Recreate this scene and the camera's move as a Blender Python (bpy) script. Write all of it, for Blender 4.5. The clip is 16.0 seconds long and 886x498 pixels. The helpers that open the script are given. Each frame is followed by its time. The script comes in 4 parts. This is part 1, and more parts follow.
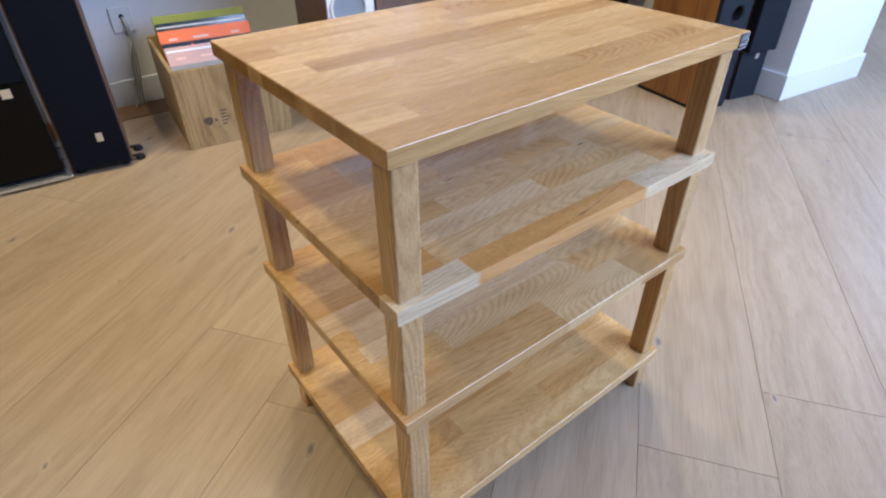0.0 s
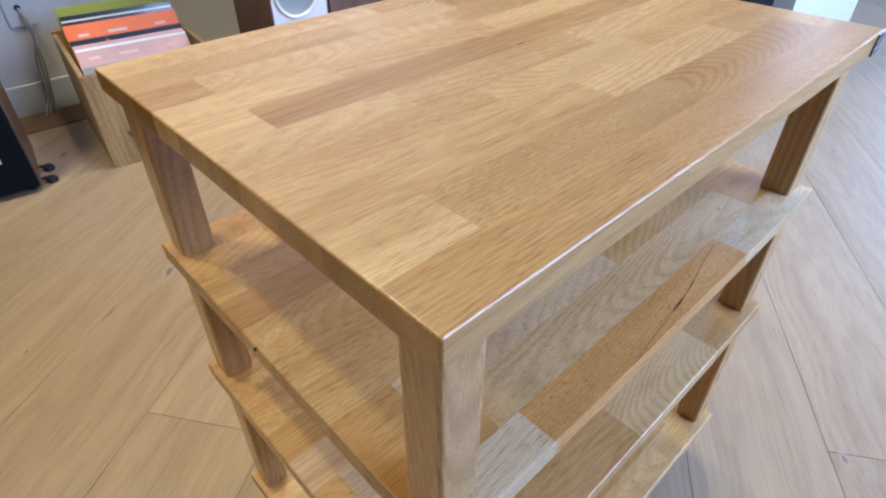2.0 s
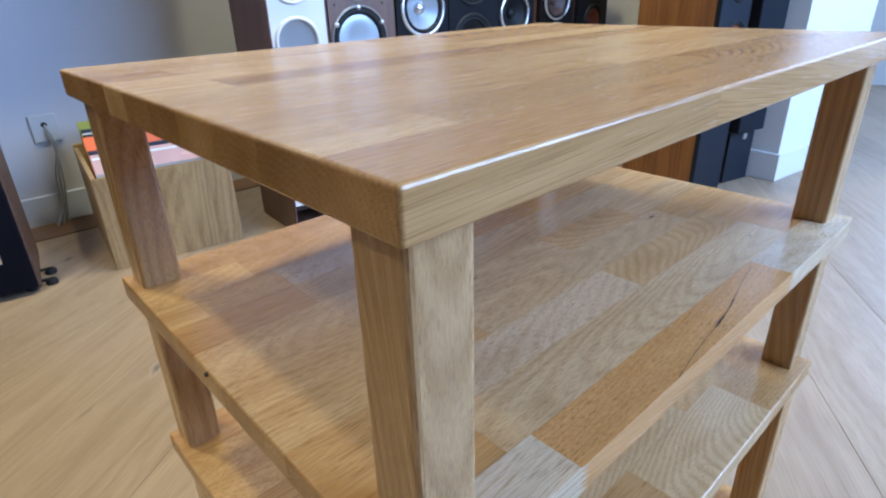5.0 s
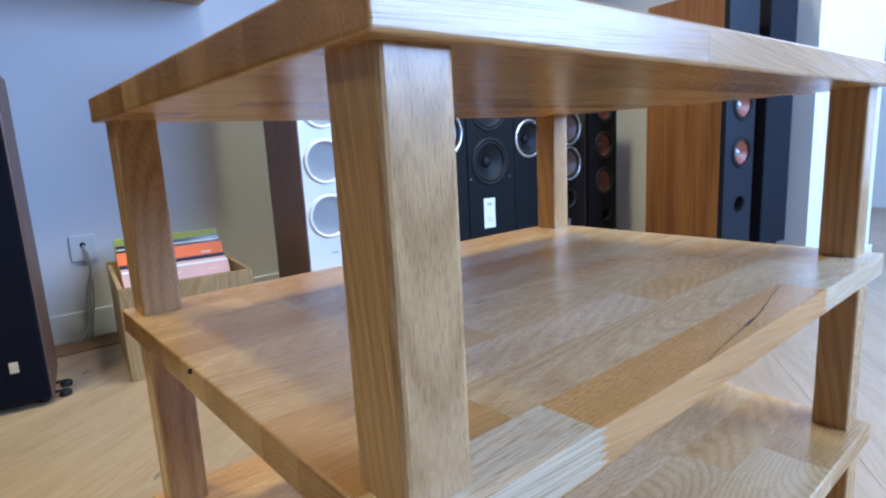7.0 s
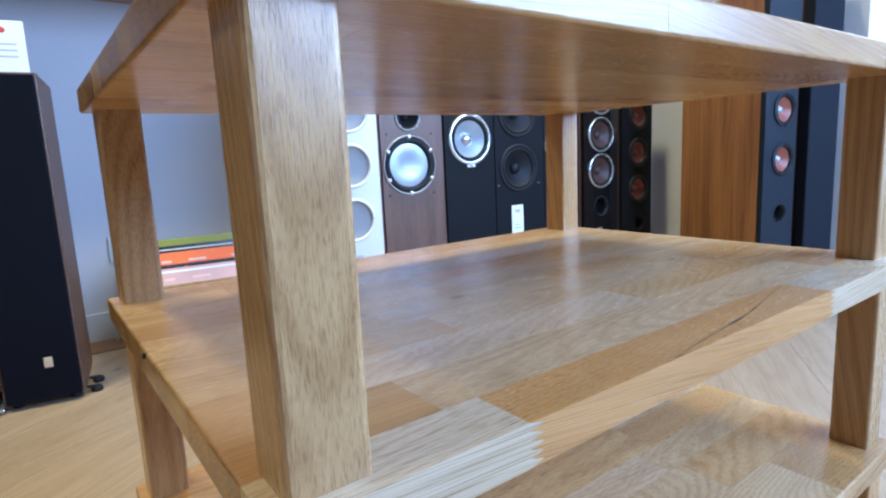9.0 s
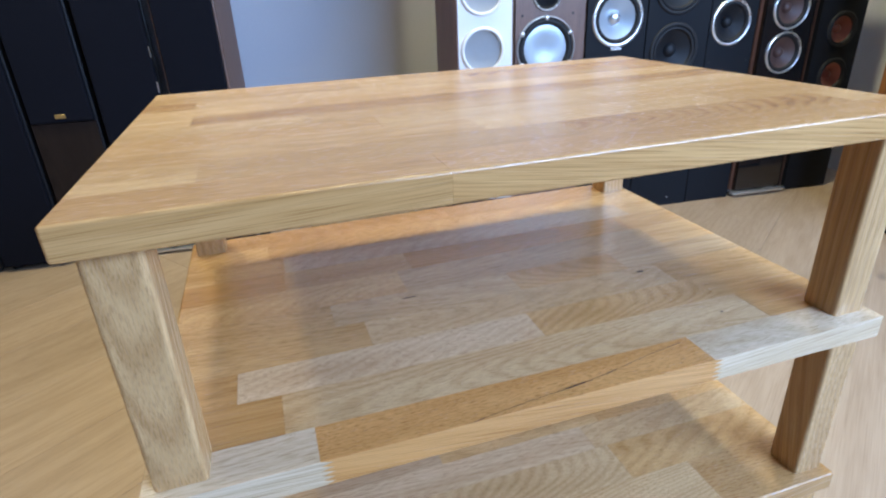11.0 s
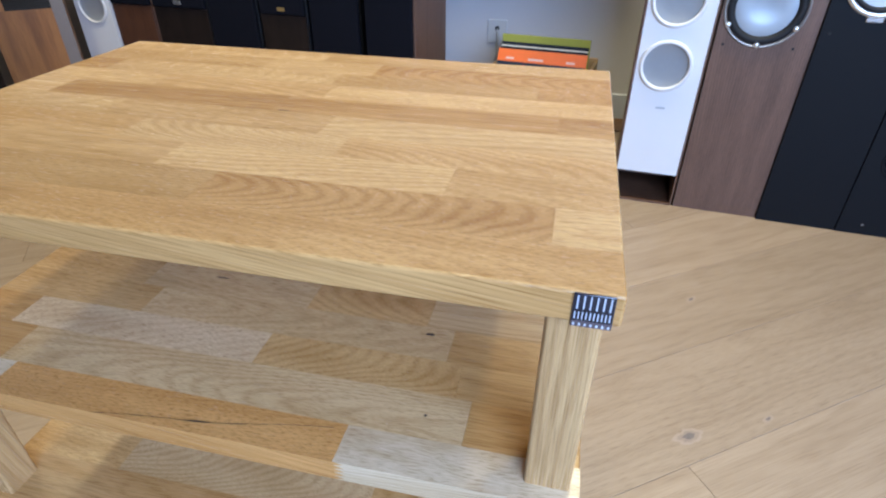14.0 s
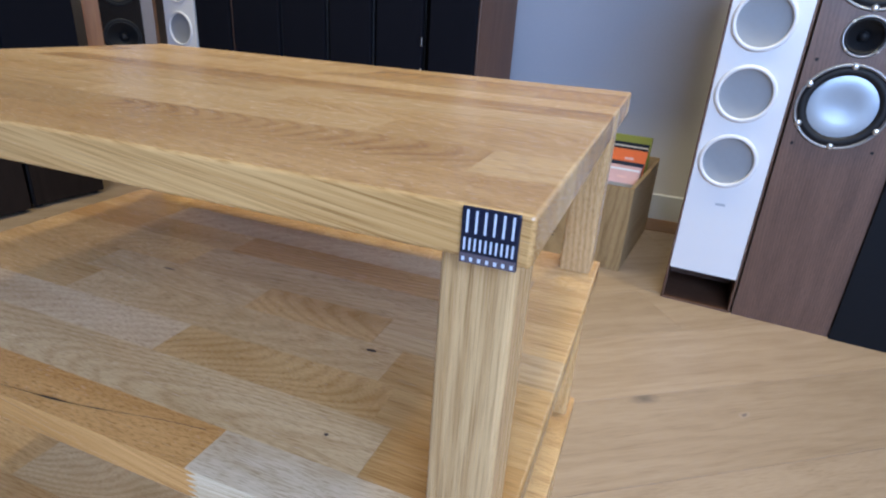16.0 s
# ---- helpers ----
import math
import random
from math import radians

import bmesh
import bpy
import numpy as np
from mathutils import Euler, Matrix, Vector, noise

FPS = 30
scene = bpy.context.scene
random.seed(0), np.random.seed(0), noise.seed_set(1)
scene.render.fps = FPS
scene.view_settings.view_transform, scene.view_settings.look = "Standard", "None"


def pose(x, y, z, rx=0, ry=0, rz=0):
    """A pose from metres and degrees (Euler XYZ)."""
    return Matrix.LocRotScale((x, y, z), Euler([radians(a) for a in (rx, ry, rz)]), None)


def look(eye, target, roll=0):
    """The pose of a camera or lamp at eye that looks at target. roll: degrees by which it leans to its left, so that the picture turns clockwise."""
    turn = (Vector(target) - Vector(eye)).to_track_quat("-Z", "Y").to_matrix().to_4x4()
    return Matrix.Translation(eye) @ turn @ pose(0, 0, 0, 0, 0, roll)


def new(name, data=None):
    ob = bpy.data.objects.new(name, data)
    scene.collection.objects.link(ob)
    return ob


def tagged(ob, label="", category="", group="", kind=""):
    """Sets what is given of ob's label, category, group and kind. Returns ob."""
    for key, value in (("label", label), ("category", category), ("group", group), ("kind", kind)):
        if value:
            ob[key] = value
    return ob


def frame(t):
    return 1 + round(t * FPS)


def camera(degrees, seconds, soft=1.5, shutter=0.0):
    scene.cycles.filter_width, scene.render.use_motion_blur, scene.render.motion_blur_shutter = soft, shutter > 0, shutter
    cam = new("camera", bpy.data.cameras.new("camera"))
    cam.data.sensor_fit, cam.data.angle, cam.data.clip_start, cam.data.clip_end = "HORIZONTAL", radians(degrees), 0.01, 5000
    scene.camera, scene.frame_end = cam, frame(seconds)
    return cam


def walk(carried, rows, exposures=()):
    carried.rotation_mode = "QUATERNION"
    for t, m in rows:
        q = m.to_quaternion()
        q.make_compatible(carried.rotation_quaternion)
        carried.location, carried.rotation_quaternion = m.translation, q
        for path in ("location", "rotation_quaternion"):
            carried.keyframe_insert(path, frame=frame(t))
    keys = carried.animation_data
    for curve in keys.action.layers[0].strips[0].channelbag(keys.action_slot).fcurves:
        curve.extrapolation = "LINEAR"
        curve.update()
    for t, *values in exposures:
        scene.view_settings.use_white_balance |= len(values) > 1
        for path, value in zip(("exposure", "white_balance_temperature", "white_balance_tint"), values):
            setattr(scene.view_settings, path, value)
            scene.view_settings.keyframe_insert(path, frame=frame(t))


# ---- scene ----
cam = camera(76.2, 16.0, 2.2)
PATH = [
    (0, (-0.218, -0.354, 0.871), (0.781, 0.927, -0.296), -0.2),
    (0.5, (-0.174, -0.275, 0.873), (0.775, 1.01, -0.33), 0.6),
    (1, (-0.145, -0.223, 0.876), (0.785, 1.056, -0.349), -0.5),
    (1.5, (-0.123, -0.163, 0.865), (0.879, 1.056, -0.363), -1.5),
    (2, (-0.102, -0.109, 0.831), (0.984, 1.039, -0.394), 0.0),
    (2.5, (-0.084, -0.085, 0.805), (1.08, 1.014, -0.393), 1.0),
    (3, (-0.073, -0.08, 0.78), (1.106, 1.042, -0.382), 0.2),
    (3.5, (-0.07, -0.085, 0.77), (1.1, 1.09, -0.349), -1.0),
    (4, (-0.076, -0.09, 0.759), (1.109, 1.154, -0.265), -1.0),
    (4.2, (-0.081, -0.094, 0.751), (1.118, 1.172, -0.231), -0.9),
    (6.3, (-0.088, -0.13, 0.661), (1.136, 1.332, 0.055), -2.6),
    (6.5, (-0.088, -0.123, 0.651), (1.152, 1.346, 0.101), -2.0),
    (7, (-0.089, -0.132, 0.621), (1.178, 1.372, 0.256), -3.0),
    (7.5, (-0.084, -0.136, 0.6), (1.188, 1.388, 0.359), -3.2),
    (8, (-0.077, -0.131, 0.592), (1.203, 1.39, 0.375), -2.8),
    (8.5, (-0.067, -0.135, 0.588), (1.204, 1.391, 0.355), -2.9),
    (9, (-0.045, -0.152, 0.603), (1.118, 1.442, 0.28), -2.8),
    (9.2, (-0.035, -0.157, 0.615), (1.078, 1.463, 0.248), -2.0),
    (11.3, (0.145, -0.295, 0.786), (0.579, 1.445, -0.099), -2.8),
    (11.5, (0.173, -0.304, 0.804), (0.556, 1.432, -0.113), -2.6),
    (12, (0.23, -0.323, 0.84), (0.503, 1.39, -0.155), -1.7),
    (12.5, (0.295, -0.32, 0.862), (0.454, 1.361, -0.209), -1.6),
    (13, (0.407, -0.288, 0.867), (0.437, 1.359, -0.269), 0.3),
    (13.5, (0.473, -0.252, 0.862), (0.329, 1.379, -0.286), 0.4),
    (14, (0.53, -0.229, 0.838), (0.164, 1.408, -0.251), 0.3),
    (14.5, (0.568, -0.222, 0.811), (-0.014, 1.384, -0.229), 0.1),
    (15, (0.593, -0.208, 0.782), (-0.048, 1.431, -0.17), 1.2),
    (15.5, (0.599, -0.189, 0.751), (-0.044, 1.509, -0.086), 2.2),
    (16, (0.601, -0.172, 0.73), (-0.03, 1.561, -0.045), 3.8),
]
walk(cam, [(t, look(eye, target, roll)) for t, eye, target, roll in PATH],
     exposures=[(0.0, -0.03, 5980, 4), (2.0, -0.09, 5750, 3), (3.0, -0.07, 5530, 1), (4.0, -0.06, 5400, 0), (6.5, 0.0, 5270, -1), (9.0, 0.17, 5270, -1), (11.5, 0.08, 5630, -1), (12.5, 0.05, 5750, -1), (14.0, -0.08, 5800, 1), (16.0, -0.28, 5780, 3)])

# ---- light ----
world = bpy.data.worlds.new("world")
scene.world = world
world.use_nodes = True
wn = world.node_tree
sky = wn.nodes.new("ShaderNodeTexSky")
sky.sky_type = 'NISHITA'
sky.sun_disc = False
sky.sun_elevation = radians(38)
sky.sun_rotation = radians(20)
wn.nodes["Background"].inputs["Strength"].default_value = 0.05
wn.links.new(sky.outputs[0], wn.nodes["Background"].inputs["Color"])


def area_lamp(name, eye, target, sx, sy, power, colour):
    d = bpy.data.lights.new(name, 'AREA')
    d.shape, d.size, d.size_y, d.energy, d.color = 'RECTANGLE', sx, sy, power, colour
    ob = new(name, d)
    ob.matrix_world = look(eye, target)
    return ob


def spot_lamp(name, x, y, z, power, colour, size=0.04, cone=100):
    d = bpy.data.lights.new(name, 'SPOT')
    d.energy, d.color, d.shadow_soft_size, d.spot_size, d.spot_blend = power, colour, size, radians(cone), 0.7
    ob = new(name, d)
    ob.matrix_world = look((x, y, z), (x, y + 0.001, 0))
    return ob


DAY = (0.495, 0.63, 1.0)
WARM = (1.0, 0.80, 0.48)
area_lamp("window_light_east", (4.93, -0.1, 1.25), (1.0, 0.0, 0.9), 1.0, 2.1, 52, DAY)
area_lamp("window_light_south", (1.9, -1.62, 1.62), (1.9, 0.0, 1.5), 2.4, 1.45, 185, DAY)
for lx, ly, lp, cone in ((-1.15, 1.0, 56, 92), (-1.2, 0.1, 46, 92), (-1.15, -0.9, 10, 92), (-0.35, 1.25, 80, 92), (0.7, 1.25, 62, 92), (0.28, 0.24, 32, 60), (1.42, 1.12, 108, 92)):
    spot_lamp("ceiling_spot_light", lx, ly, 2.36, lp, WARM, 0.07, cone)

# ---- materials ----


def mat(name, base, rough=0.5, metal=0.0, coat=0.0, grain=0.0, gscale=60.0, bump=0.0, spec=0.5):
    """A plain surface with fine mottling and relief."""
    m = bpy.data.materials.new(name)
    m.use_nodes = True
    nt = m.node_tree
    b = nt.nodes["Principled BSDF"]
    b.inputs["Base Color"].default_value = (*base, 1)
    b.inputs["Roughness"].default_value = rough
    b.inputs["Metallic"].default_value = metal
    b.inputs["Coat Weight"].default_value = coat
    b.inputs["Specular IOR Level"].default_value = spec
    if grain or bump:
        tc = nt.nodes.new("ShaderNodeTexCoord")
        n1 = nt.nodes.new("ShaderNodeTexNoise")
        n1.inputs["Scale"].default_value = gscale
        n1.inputs["Detail"].default_value = 4
        n2 = nt.nodes.new("ShaderNodeTexNoise")
        n2.inputs["Scale"].default_value = 2.5
        n2.inputs["Detail"].default_value = 3
        for n in (n1, n2):
            nt.links.new(tc.outputs["Object"], n.inputs["Vector"])
        ad = nt.nodes.new("ShaderNodeMath")
        ad.operation = 'ADD'
        nt.links.new(n1.outputs["Fac"], ad.inputs[0])
        nt.links.new(n2.outputs["Fac"], ad.inputs[1])
        mr = nt.nodes.new("ShaderNodeMapRange")
        mr.inputs["From Min"].default_value = 0.6
        mr.inputs["From Max"].default_value = 1.4
        mr.inputs["To Min"].default_value = 1 - grain
        mr.inputs["To Max"].default_value = 1 + grain
        nt.links.new(ad.outputs[0], mr.inputs["Value"])
        mx = nt.nodes.new("ShaderNodeVectorMath")
        mx.operation = 'SCALE'
        mx.inputs[0].default_value = base
        nt.links.new(mr.outputs["Result"], mx.inputs["Scale"])
        nt.links.new(mx.outputs["Vector"], b.inputs["Base Color"])
        rr = nt.nodes.new("ShaderNodeMapRange")
        rr.inputs["To Min"].default_value = max(rough - 0.08, 0.02)
        rr.inputs["To Max"].default_value = min(rough + 0.08, 1)
        nt.links.new(n2.outputs["Fac"], rr.inputs["Value"])
        nt.links.new(rr.outputs["Result"], b.inputs["Roughness"])
        if bump:
            bp = nt.nodes.new("ShaderNodeBump")
            bp.inputs["Strength"].default_value = bump
            bp.inputs["Distance"].default_value = 0.001
            nt.links.new(n1.outputs["Fac"], bp.inputs["Height"])
            nt.links.new(bp.outputs["Normal"], b.inputs["Normal"])
    return m


def wood(name, light, dark, axis="X", period=0.0035, rough=0.42, pores=0.35, vary=0.12, fig=5.0, bump=0.15, knots=0.0, size=1.0, spec=0.5, ringw=0.12, ends=0.70, slant=0.22, blotch=0.55):
    """Sawn timber: growth rings round an axis along the board, fibre streaks, open pores, and a tone of its own for every piece."""
    m = bpy.data.materials.new(name)
    m.use_nodes = True
    nt = m.node_tree
    N, L = nt.nodes, nt.links
    b = N["Principled BSDF"]
    b.inputs["Specular IOR Level"].default_value = spec
    tc = N.new("ShaderNodeTexCoord")
    oi = N.new("ShaderNodeObjectInfo")

    def scaled(src, along, across):
        mp = N.new("ShaderNodeMapping")
        mp.inputs["Scale"].default_value = {"X": (along, across, across), "Y": (across, along, across), "Z": (across, across, along)}[axis]
        L.new(src, mp.inputs["Vector"])
        return mp.outputs["Vector"]

    def math_node(op, a, c):
        n = N.new("ShaderNodeMath")
        n.operation = op
        for i, v in enumerate((a, c)):
            if isinstance(v, (int, float)):
                n.inputs[i].default_value = v
            else:
                L.new(v, n.inputs[i])
        return n.outputs[0]

    # every piece is cut from its own place in the trunk
    r1 = math_node('FRACT', math_node('MULTIPLY', oi.outputs["Random"], 7.13), 0)
    r2 = math_node('FRACT', math_node('MULTIPLY', oi.outputs["Random"], 31.7), 0)
    shift = N.new("ShaderNodeCombineXYZ")
    o1 = math_node('MULTIPLY', math_node('SUBTRACT', r1, 0.5), 0.10 * size)
    o2 = math_node('ADD', math_node('MULTIPLY', r2, 0.09 * size), 0.012 * size)
    # the saw runs at a slant to the trunk, so the rings open into arches
    run = N.new("ShaderNodeSeparateXYZ")
    L.new(tc.outputs["Object"], run.inputs[0])
    r3 = math_node('FRACT', math_node('MULTIPLY', oi.outputs["Random"], 91.3), 0)
    o2 = math_node('ADD', o2, math_node('MULTIPLY', run.outputs[axis], math_node('MULTIPLY', math_node('SUBTRACT', r3, 0.5), slant)))
    far = math_node('MULTIPLY', oi.outputs["Random"], 40.0)
    for key, val in zip({"X": "XYZ", "Y": "YXZ", "Z": "ZXY"}[axis], (far, o1, o2)):
        L.new(val, shift.inputs[key])
    va = N.new("ShaderNodeVectorMath")
    L.new(tc.outputs["Object"], va.inputs[0])
    L.new(shift.outputs[0], va.inputs[1])
    p = va.outputs[0]
    wv = N.new("ShaderNodeTexWave")
    wv.wave_type, wv.rings_direction, wv.wave_profile = 'RINGS', axis, 'SIN'
    wv.inputs["Scale"].default_value = 2 * math.pi / (20 * period)
    wv.inputs["Distortion"].default_value = fig
    wv.inputs["Detail"].default_value = 2.0
    wv.inputs["Detail Scale"].default_value = 0.22 * period / 0.0035
    wv.inputs["Detail Roughness"].default_value = 0.42
    L.new(scaled(p, 0.22, 1.0), wv.inputs["Vector"])
    fib = N.new("ShaderNodeTexNoise")
    fib.inputs["Scale"].default_value = 1.0
    fib.inputs["Detail"].default_value = 5
    fib.inputs["Roughness"].default_value = 0.65
    L.new(scaled(p, 10 / size, 950 / size), fib.inputs["Vector"])
    por = N.new("ShaderNodeTexNoise")
    por.inputs["Scale"].default_value = 1.0
    por.inputs["Detail"].default_value = 1
    L.new(scaled(p, 16 / size, 1700 / size), por.inputs["Vector"])
    blo = N.new("ShaderNodeTexNoise")
    blo.inputs["Scale"].default_value = 1.0
    blo.inputs["Detail"].default_value = 2
    L.new(scaled(p, 4 / size, 42 / size), blo.inputs["Vector"])
    # each ring starts with a sharp dark line and fades out
    ring = math_node('POWER', wv.outputs["Fac"], 1.7)
    fac = math_node('ADD', math_node('MULTIPLY', ring, ringw), math_node('MULTIPLY', fib.outputs["Fac"], 0.90 - ringw))
    fac = math_node('ADD', fac, math_node('MULTIPLY', math_node('SUBTRACT', blo.outputs["Fac"], 0.5), blotch))
    mr = N.new("ShaderNodeMapRange")
    mr.inputs["From Min"].default_value = 0.27
    mr.inputs["From Max"].default_value = 0.73
    L.new(fac, mr.inputs["Value"])
    mixc = N.new("ShaderNodeMix")
    mixc.data_type = 'RGBA'
    mixc.inputs["A"].default_value = (*light, 1)
    mixc.inputs["B"].default_value = (*dark, 1)
    L.new(mr.outputs["Result"], mixc.inputs["Factor"])
    pr = N.new("ShaderNodeMapRange")
    pr.inputs["From Min"].default_value = 0.50
    pr.inputs["From Max"].default_value = 0.68
    L.new(por.outputs["Fac"], pr.inputs["Value"])
    pf = math_node('MULTIPLY', pr.outputs["Result"], math_node('ADD', math_node('MULTIPLY', wv.outputs["Fac"], pores * 0.25), pores * 0.65))
    dk = N.new("ShaderNodeMix")
    dk.data_type = 'RGBA'
    dk.inputs["B"].default_value = (dark[0] * 0.58, dark[1] * 0.50, dark[2] * 0.40, 1)
    L.new(pf, dk.inputs["Factor"])
    L.new(mixc.outputs["Result"], dk.inputs["A"])
    col = dk.outputs["Result"]
    if knots:
        vo = N.new("ShaderNodeTexVoronoi")
        vo.inputs["Scale"].default_value = 1.0
        vo.inputs["Randomness"].default_value = 1.0
        nz = N.new("ShaderNodeTexNoise")
        nz.inputs["Scale"].default_value = 28.0
        L.new(p, nz.inputs["Vector"])
        wob = N.new("ShaderNodeVectorMath")
        wob.operation = 'MULTIPLY_ADD'
        wob.inputs[1].default_value = (0.03, 0.03, 0.03)
        L.new(nz.outputs["Color"], wob.inputs[0])
        L.new(p, wob.inputs[2])
        L.new(scaled(wob.outputs[0], 2.1, 4.6), vo.inputs["Vector"])
        kr = N.new("ShaderNodeMapRange")
        kr.inputs["From Min"].default_value = 0.085
        kr.inputs["From Max"].default_value = 0.0
        kr.inputs["To Max"].default_value = knots
        L.new(vo.outputs["Distance"], kr.inputs["Value"])
        kx = N.new("ShaderNodeMix")
        kx.data_type = 'RGBA'
        kx.inputs["B"].default_value = (0.09, 0.075, 0.065, 1)
        L.new(kr.outputs["Result"], kx.inputs["Factor"])
        L.new(col, kx.inputs["A"])
        col = kx.outputs["Result"]
    tone = N.new("ShaderNodeMapRange")
    tone.inputs["To Min"].default_value = 1 - vary
    tone.inputs["To Max"].default_value = 1 + vary
    L.new(r1, tone.inputs["Value"])
    # end grain drinks more oil and is darker
    sep = N.new("ShaderNodeSeparateXYZ")
    L.new(tc.outputs["Normal"], sep.inputs[0])
    cut = math_node('GREATER_THAN', math_node('ABSOLUTE', sep.outputs[axis], 0), 0.8)
    soak = N.new("ShaderNodeMix")
    soak.data_type = 'RGBA'
    soak.blend_type = 'MULTIPLY'
    soak.inputs["B"].default_value = (ends, ends * 0.86, ends * 0.66, 1)
    L.new(math_node('MULTIPLY', cut, math_node('ADD', math_node('MULTIPLY', r2, 0.95), 0.10)), soak.inputs["Factor"])
    L.new(col, soak.inputs["A"])
    sc = N.new("ShaderNodeVectorMath")
    sc.operation = 'SCALE'
    L.new(soak.outputs["Result"], sc.inputs[0])
    L.new(tone.outputs["Result"], sc.inputs["Scale"])
    L.new(sc.outputs[0], b.inputs["Base Color"])
    ro = N.new("ShaderNodeMapRange")
    ro.inputs["To Min"].default_value = rough - 0.08
    ro.inputs["To Max"].default_value = rough + 0.12
    L.new(fib.outputs["Fac"], ro.inputs["Value"])
    L.new(ro.outputs["Result"], b.inputs["Roughness"])
    bp = N.new("ShaderNodeBump")
    bp.inputs["Strength"].default_value = bump
    bp.inputs["Distance"].default_value = 0.0006 * size
    L.new(math_node('SUBTRACT', fib.outputs["Fac"], math_node('MULTIPLY', pf, 1.2)), bp.inputs["Height"])
    L.new(bp.outputs["Normal"], b.inputs["Normal"])
    return m


# the rack's oak in nine tones
TONES = {"L": ((0.718, 0.47, 0.208), (0.5, 0.289, 0.1)),
         "M": ((0.65, 0.406, 0.166), (0.436, 0.238, 0.075)),
         "D": ((0.562, 0.324, 0.116), (0.36, 0.178, 0.05)),
         "P": ((0.692, 0.504, 0.296), (0.486, 0.318, 0.156)),
         "W": ((0.76, 0.605, 0.40), (0.55, 0.39, 0.215)),
         "N": ((0.671, 0.463, 0.234), (0.464, 0.287, 0.116)),
         "O": ((0.74, 0.392, 0.13), (0.53, 0.255, 0.07)),
         "A": ((0.62, 0.37, 0.142), (0.41, 0.213, 0.063)),
         "R": ((0.624, 0.38, 0.156), (0.414, 0.217, 0.067))}
OAK = {k: wood("oak_" + k.lower(), a, c, "X", 0.0032, 0.23, 0.75, 0.06, 10.0, 0.10, ringw=0.10, slant=0.30, spec=0.8, ends=0.62, blotch=0.80) for k, (a, c) in TONES.items()}
# staves sawn through the heart, with a strong arched figure
OAK.update({k + "f": wood("figured_oak_" + k.lower(), *TONES[k], "X", 0.0034, 0.23, 0.65, 0.05, 16.0, 0.10, slant=0.55, ringw=0.25 if k in "DR" else 0.18, spec=0.8, ends=0.62, blotch=0.7) for k in "DPMLRN"})
LEGTONES = {"G": ((0.595, 0.377, 0.168), (0.385, 0.216, 0.081)), "M": ((0.64, 0.385, 0.15), (0.45, 0.245, 0.078)), "D": ((0.57, 0.315, 0.10), (0.40, 0.20, 0.055))}
OAK_LEG = {k: wood("oak_leg_" + k.lower(), *LEGTONES[k], "Z", 0.0058, 0.25, 0.65, 0.08, 11.0, 0.10, slant=0.34, ringw=0.24, spec=0.7) for k in "MDG"}
FLOOR = wood("floor_oak", (0.382, 0.286, 0.192), (0.296, 0.213, 0.136), "X", 0.016, 0.42, 0.45, 0.10, 9.0, 0.12, 0.9, 2.2, spec=0.5, ringw=0.16, slant=0.12, blotch=0.75)
GAP = mat("floor_joint", (0.20, 0.15, 0.105), 0.9)
WALL = mat("wall_paint", (0.485, 0.478, 0.50), 0.75, grain=0.04, gscale=140, bump=0.08)
WALLWHITE = mat("white_wall_paint", (0.70, 0.69, 0.665), 0.7, grain=0.03, gscale=140, bump=0.08)
TRIM = mat("trim_paint", (0.48, 0.51, 0.57), 0.4, grain=0.03, gscale=30)
# the ceiling is out of view; its mid tone keeps bounced fill low
CEIL = mat("ceiling_paint", (0.42, 0.38, 0.33), 0.9, grain=0.03)
# dark wood for the unseen south wall, picked to lower the fill light
DARKWALL = wood("dark_unseen_wall", (0.26, 0.17, 0.10), (0.17, 0.105, 0.06), "Z", 0.006, 0.5)
STRIP = wood("brown_strip", (0.24, 0.13, 0.062), (0.15, 0.075, 0.034), "X", 0.005, 0.5)
SHELFOAK = wood("wall_shelf_oak", (0.50, 0.36, 0.22), (0.38, 0.26, 0.15), "X", 0.005, 0.5)
BLACK = mat("black_vinyl", (0.007, 0.0075, 0.0095), 0.5, grain=0.12, gscale=260, bump=0.15, spec=0.3)
BAFFLE = mat("black_baffle", (0.0065, 0.0072, 0.0090), 0.6, grain=0.10, gscale=400, bump=0.15, spec=0.15)
GRILLE = mat("grille_cloth", (0.0065, 0.007, 0.0110), 0.9, grain=0.2, gscale=900, bump=0.4, spec=0.08)
GLOSS = mat("piano_black", (0.010, 0.009, 0.009), 0.06, coat=0.6)
SMOKED = mat("smoked_black_lacquer", (0.005, 0.0045, 0.004), 0.25, grain=0.1, gscale=40, spec=0.12)
GREYBAF = mat("slate_baffle", (0.009, 0.013, 0.020), 0.5, grain=0.08, gscale=300, bump=0.1, spec=0.3)
SLATE = mat("blue_black_cloth", (0.009, 0.011, 0.016), 0.8, grain=0.1, gscale=500, bump=0.2, spec=0.2)
RUBBER = mat("rubber", (0.010, 0.010, 0.011), 0.6, grain=0.1, gscale=200, spec=0.3)
WALNUT = wood("walnut", (0.155, 0.085, 0.056), (0.070, 0.037, 0.024), "Z", 0.006, 0.40, 0.3, 0.05)
REDWOOD = wood("rosewood", (0.10, 0.042, 0.022), (0.05, 0.02, 0.011), "Z", 0.006, 0.35, 0.3, 0.05)
ORANGEWOOD = wood("cherry", (0.33, 0.140, 0.036), (0.17, 0.066, 0.016), "Z", 0.020, 0.38, 0.3, 0.05, 7.0, size=2.2, ringw=0.12, blotch=1.2, slant=0.06)
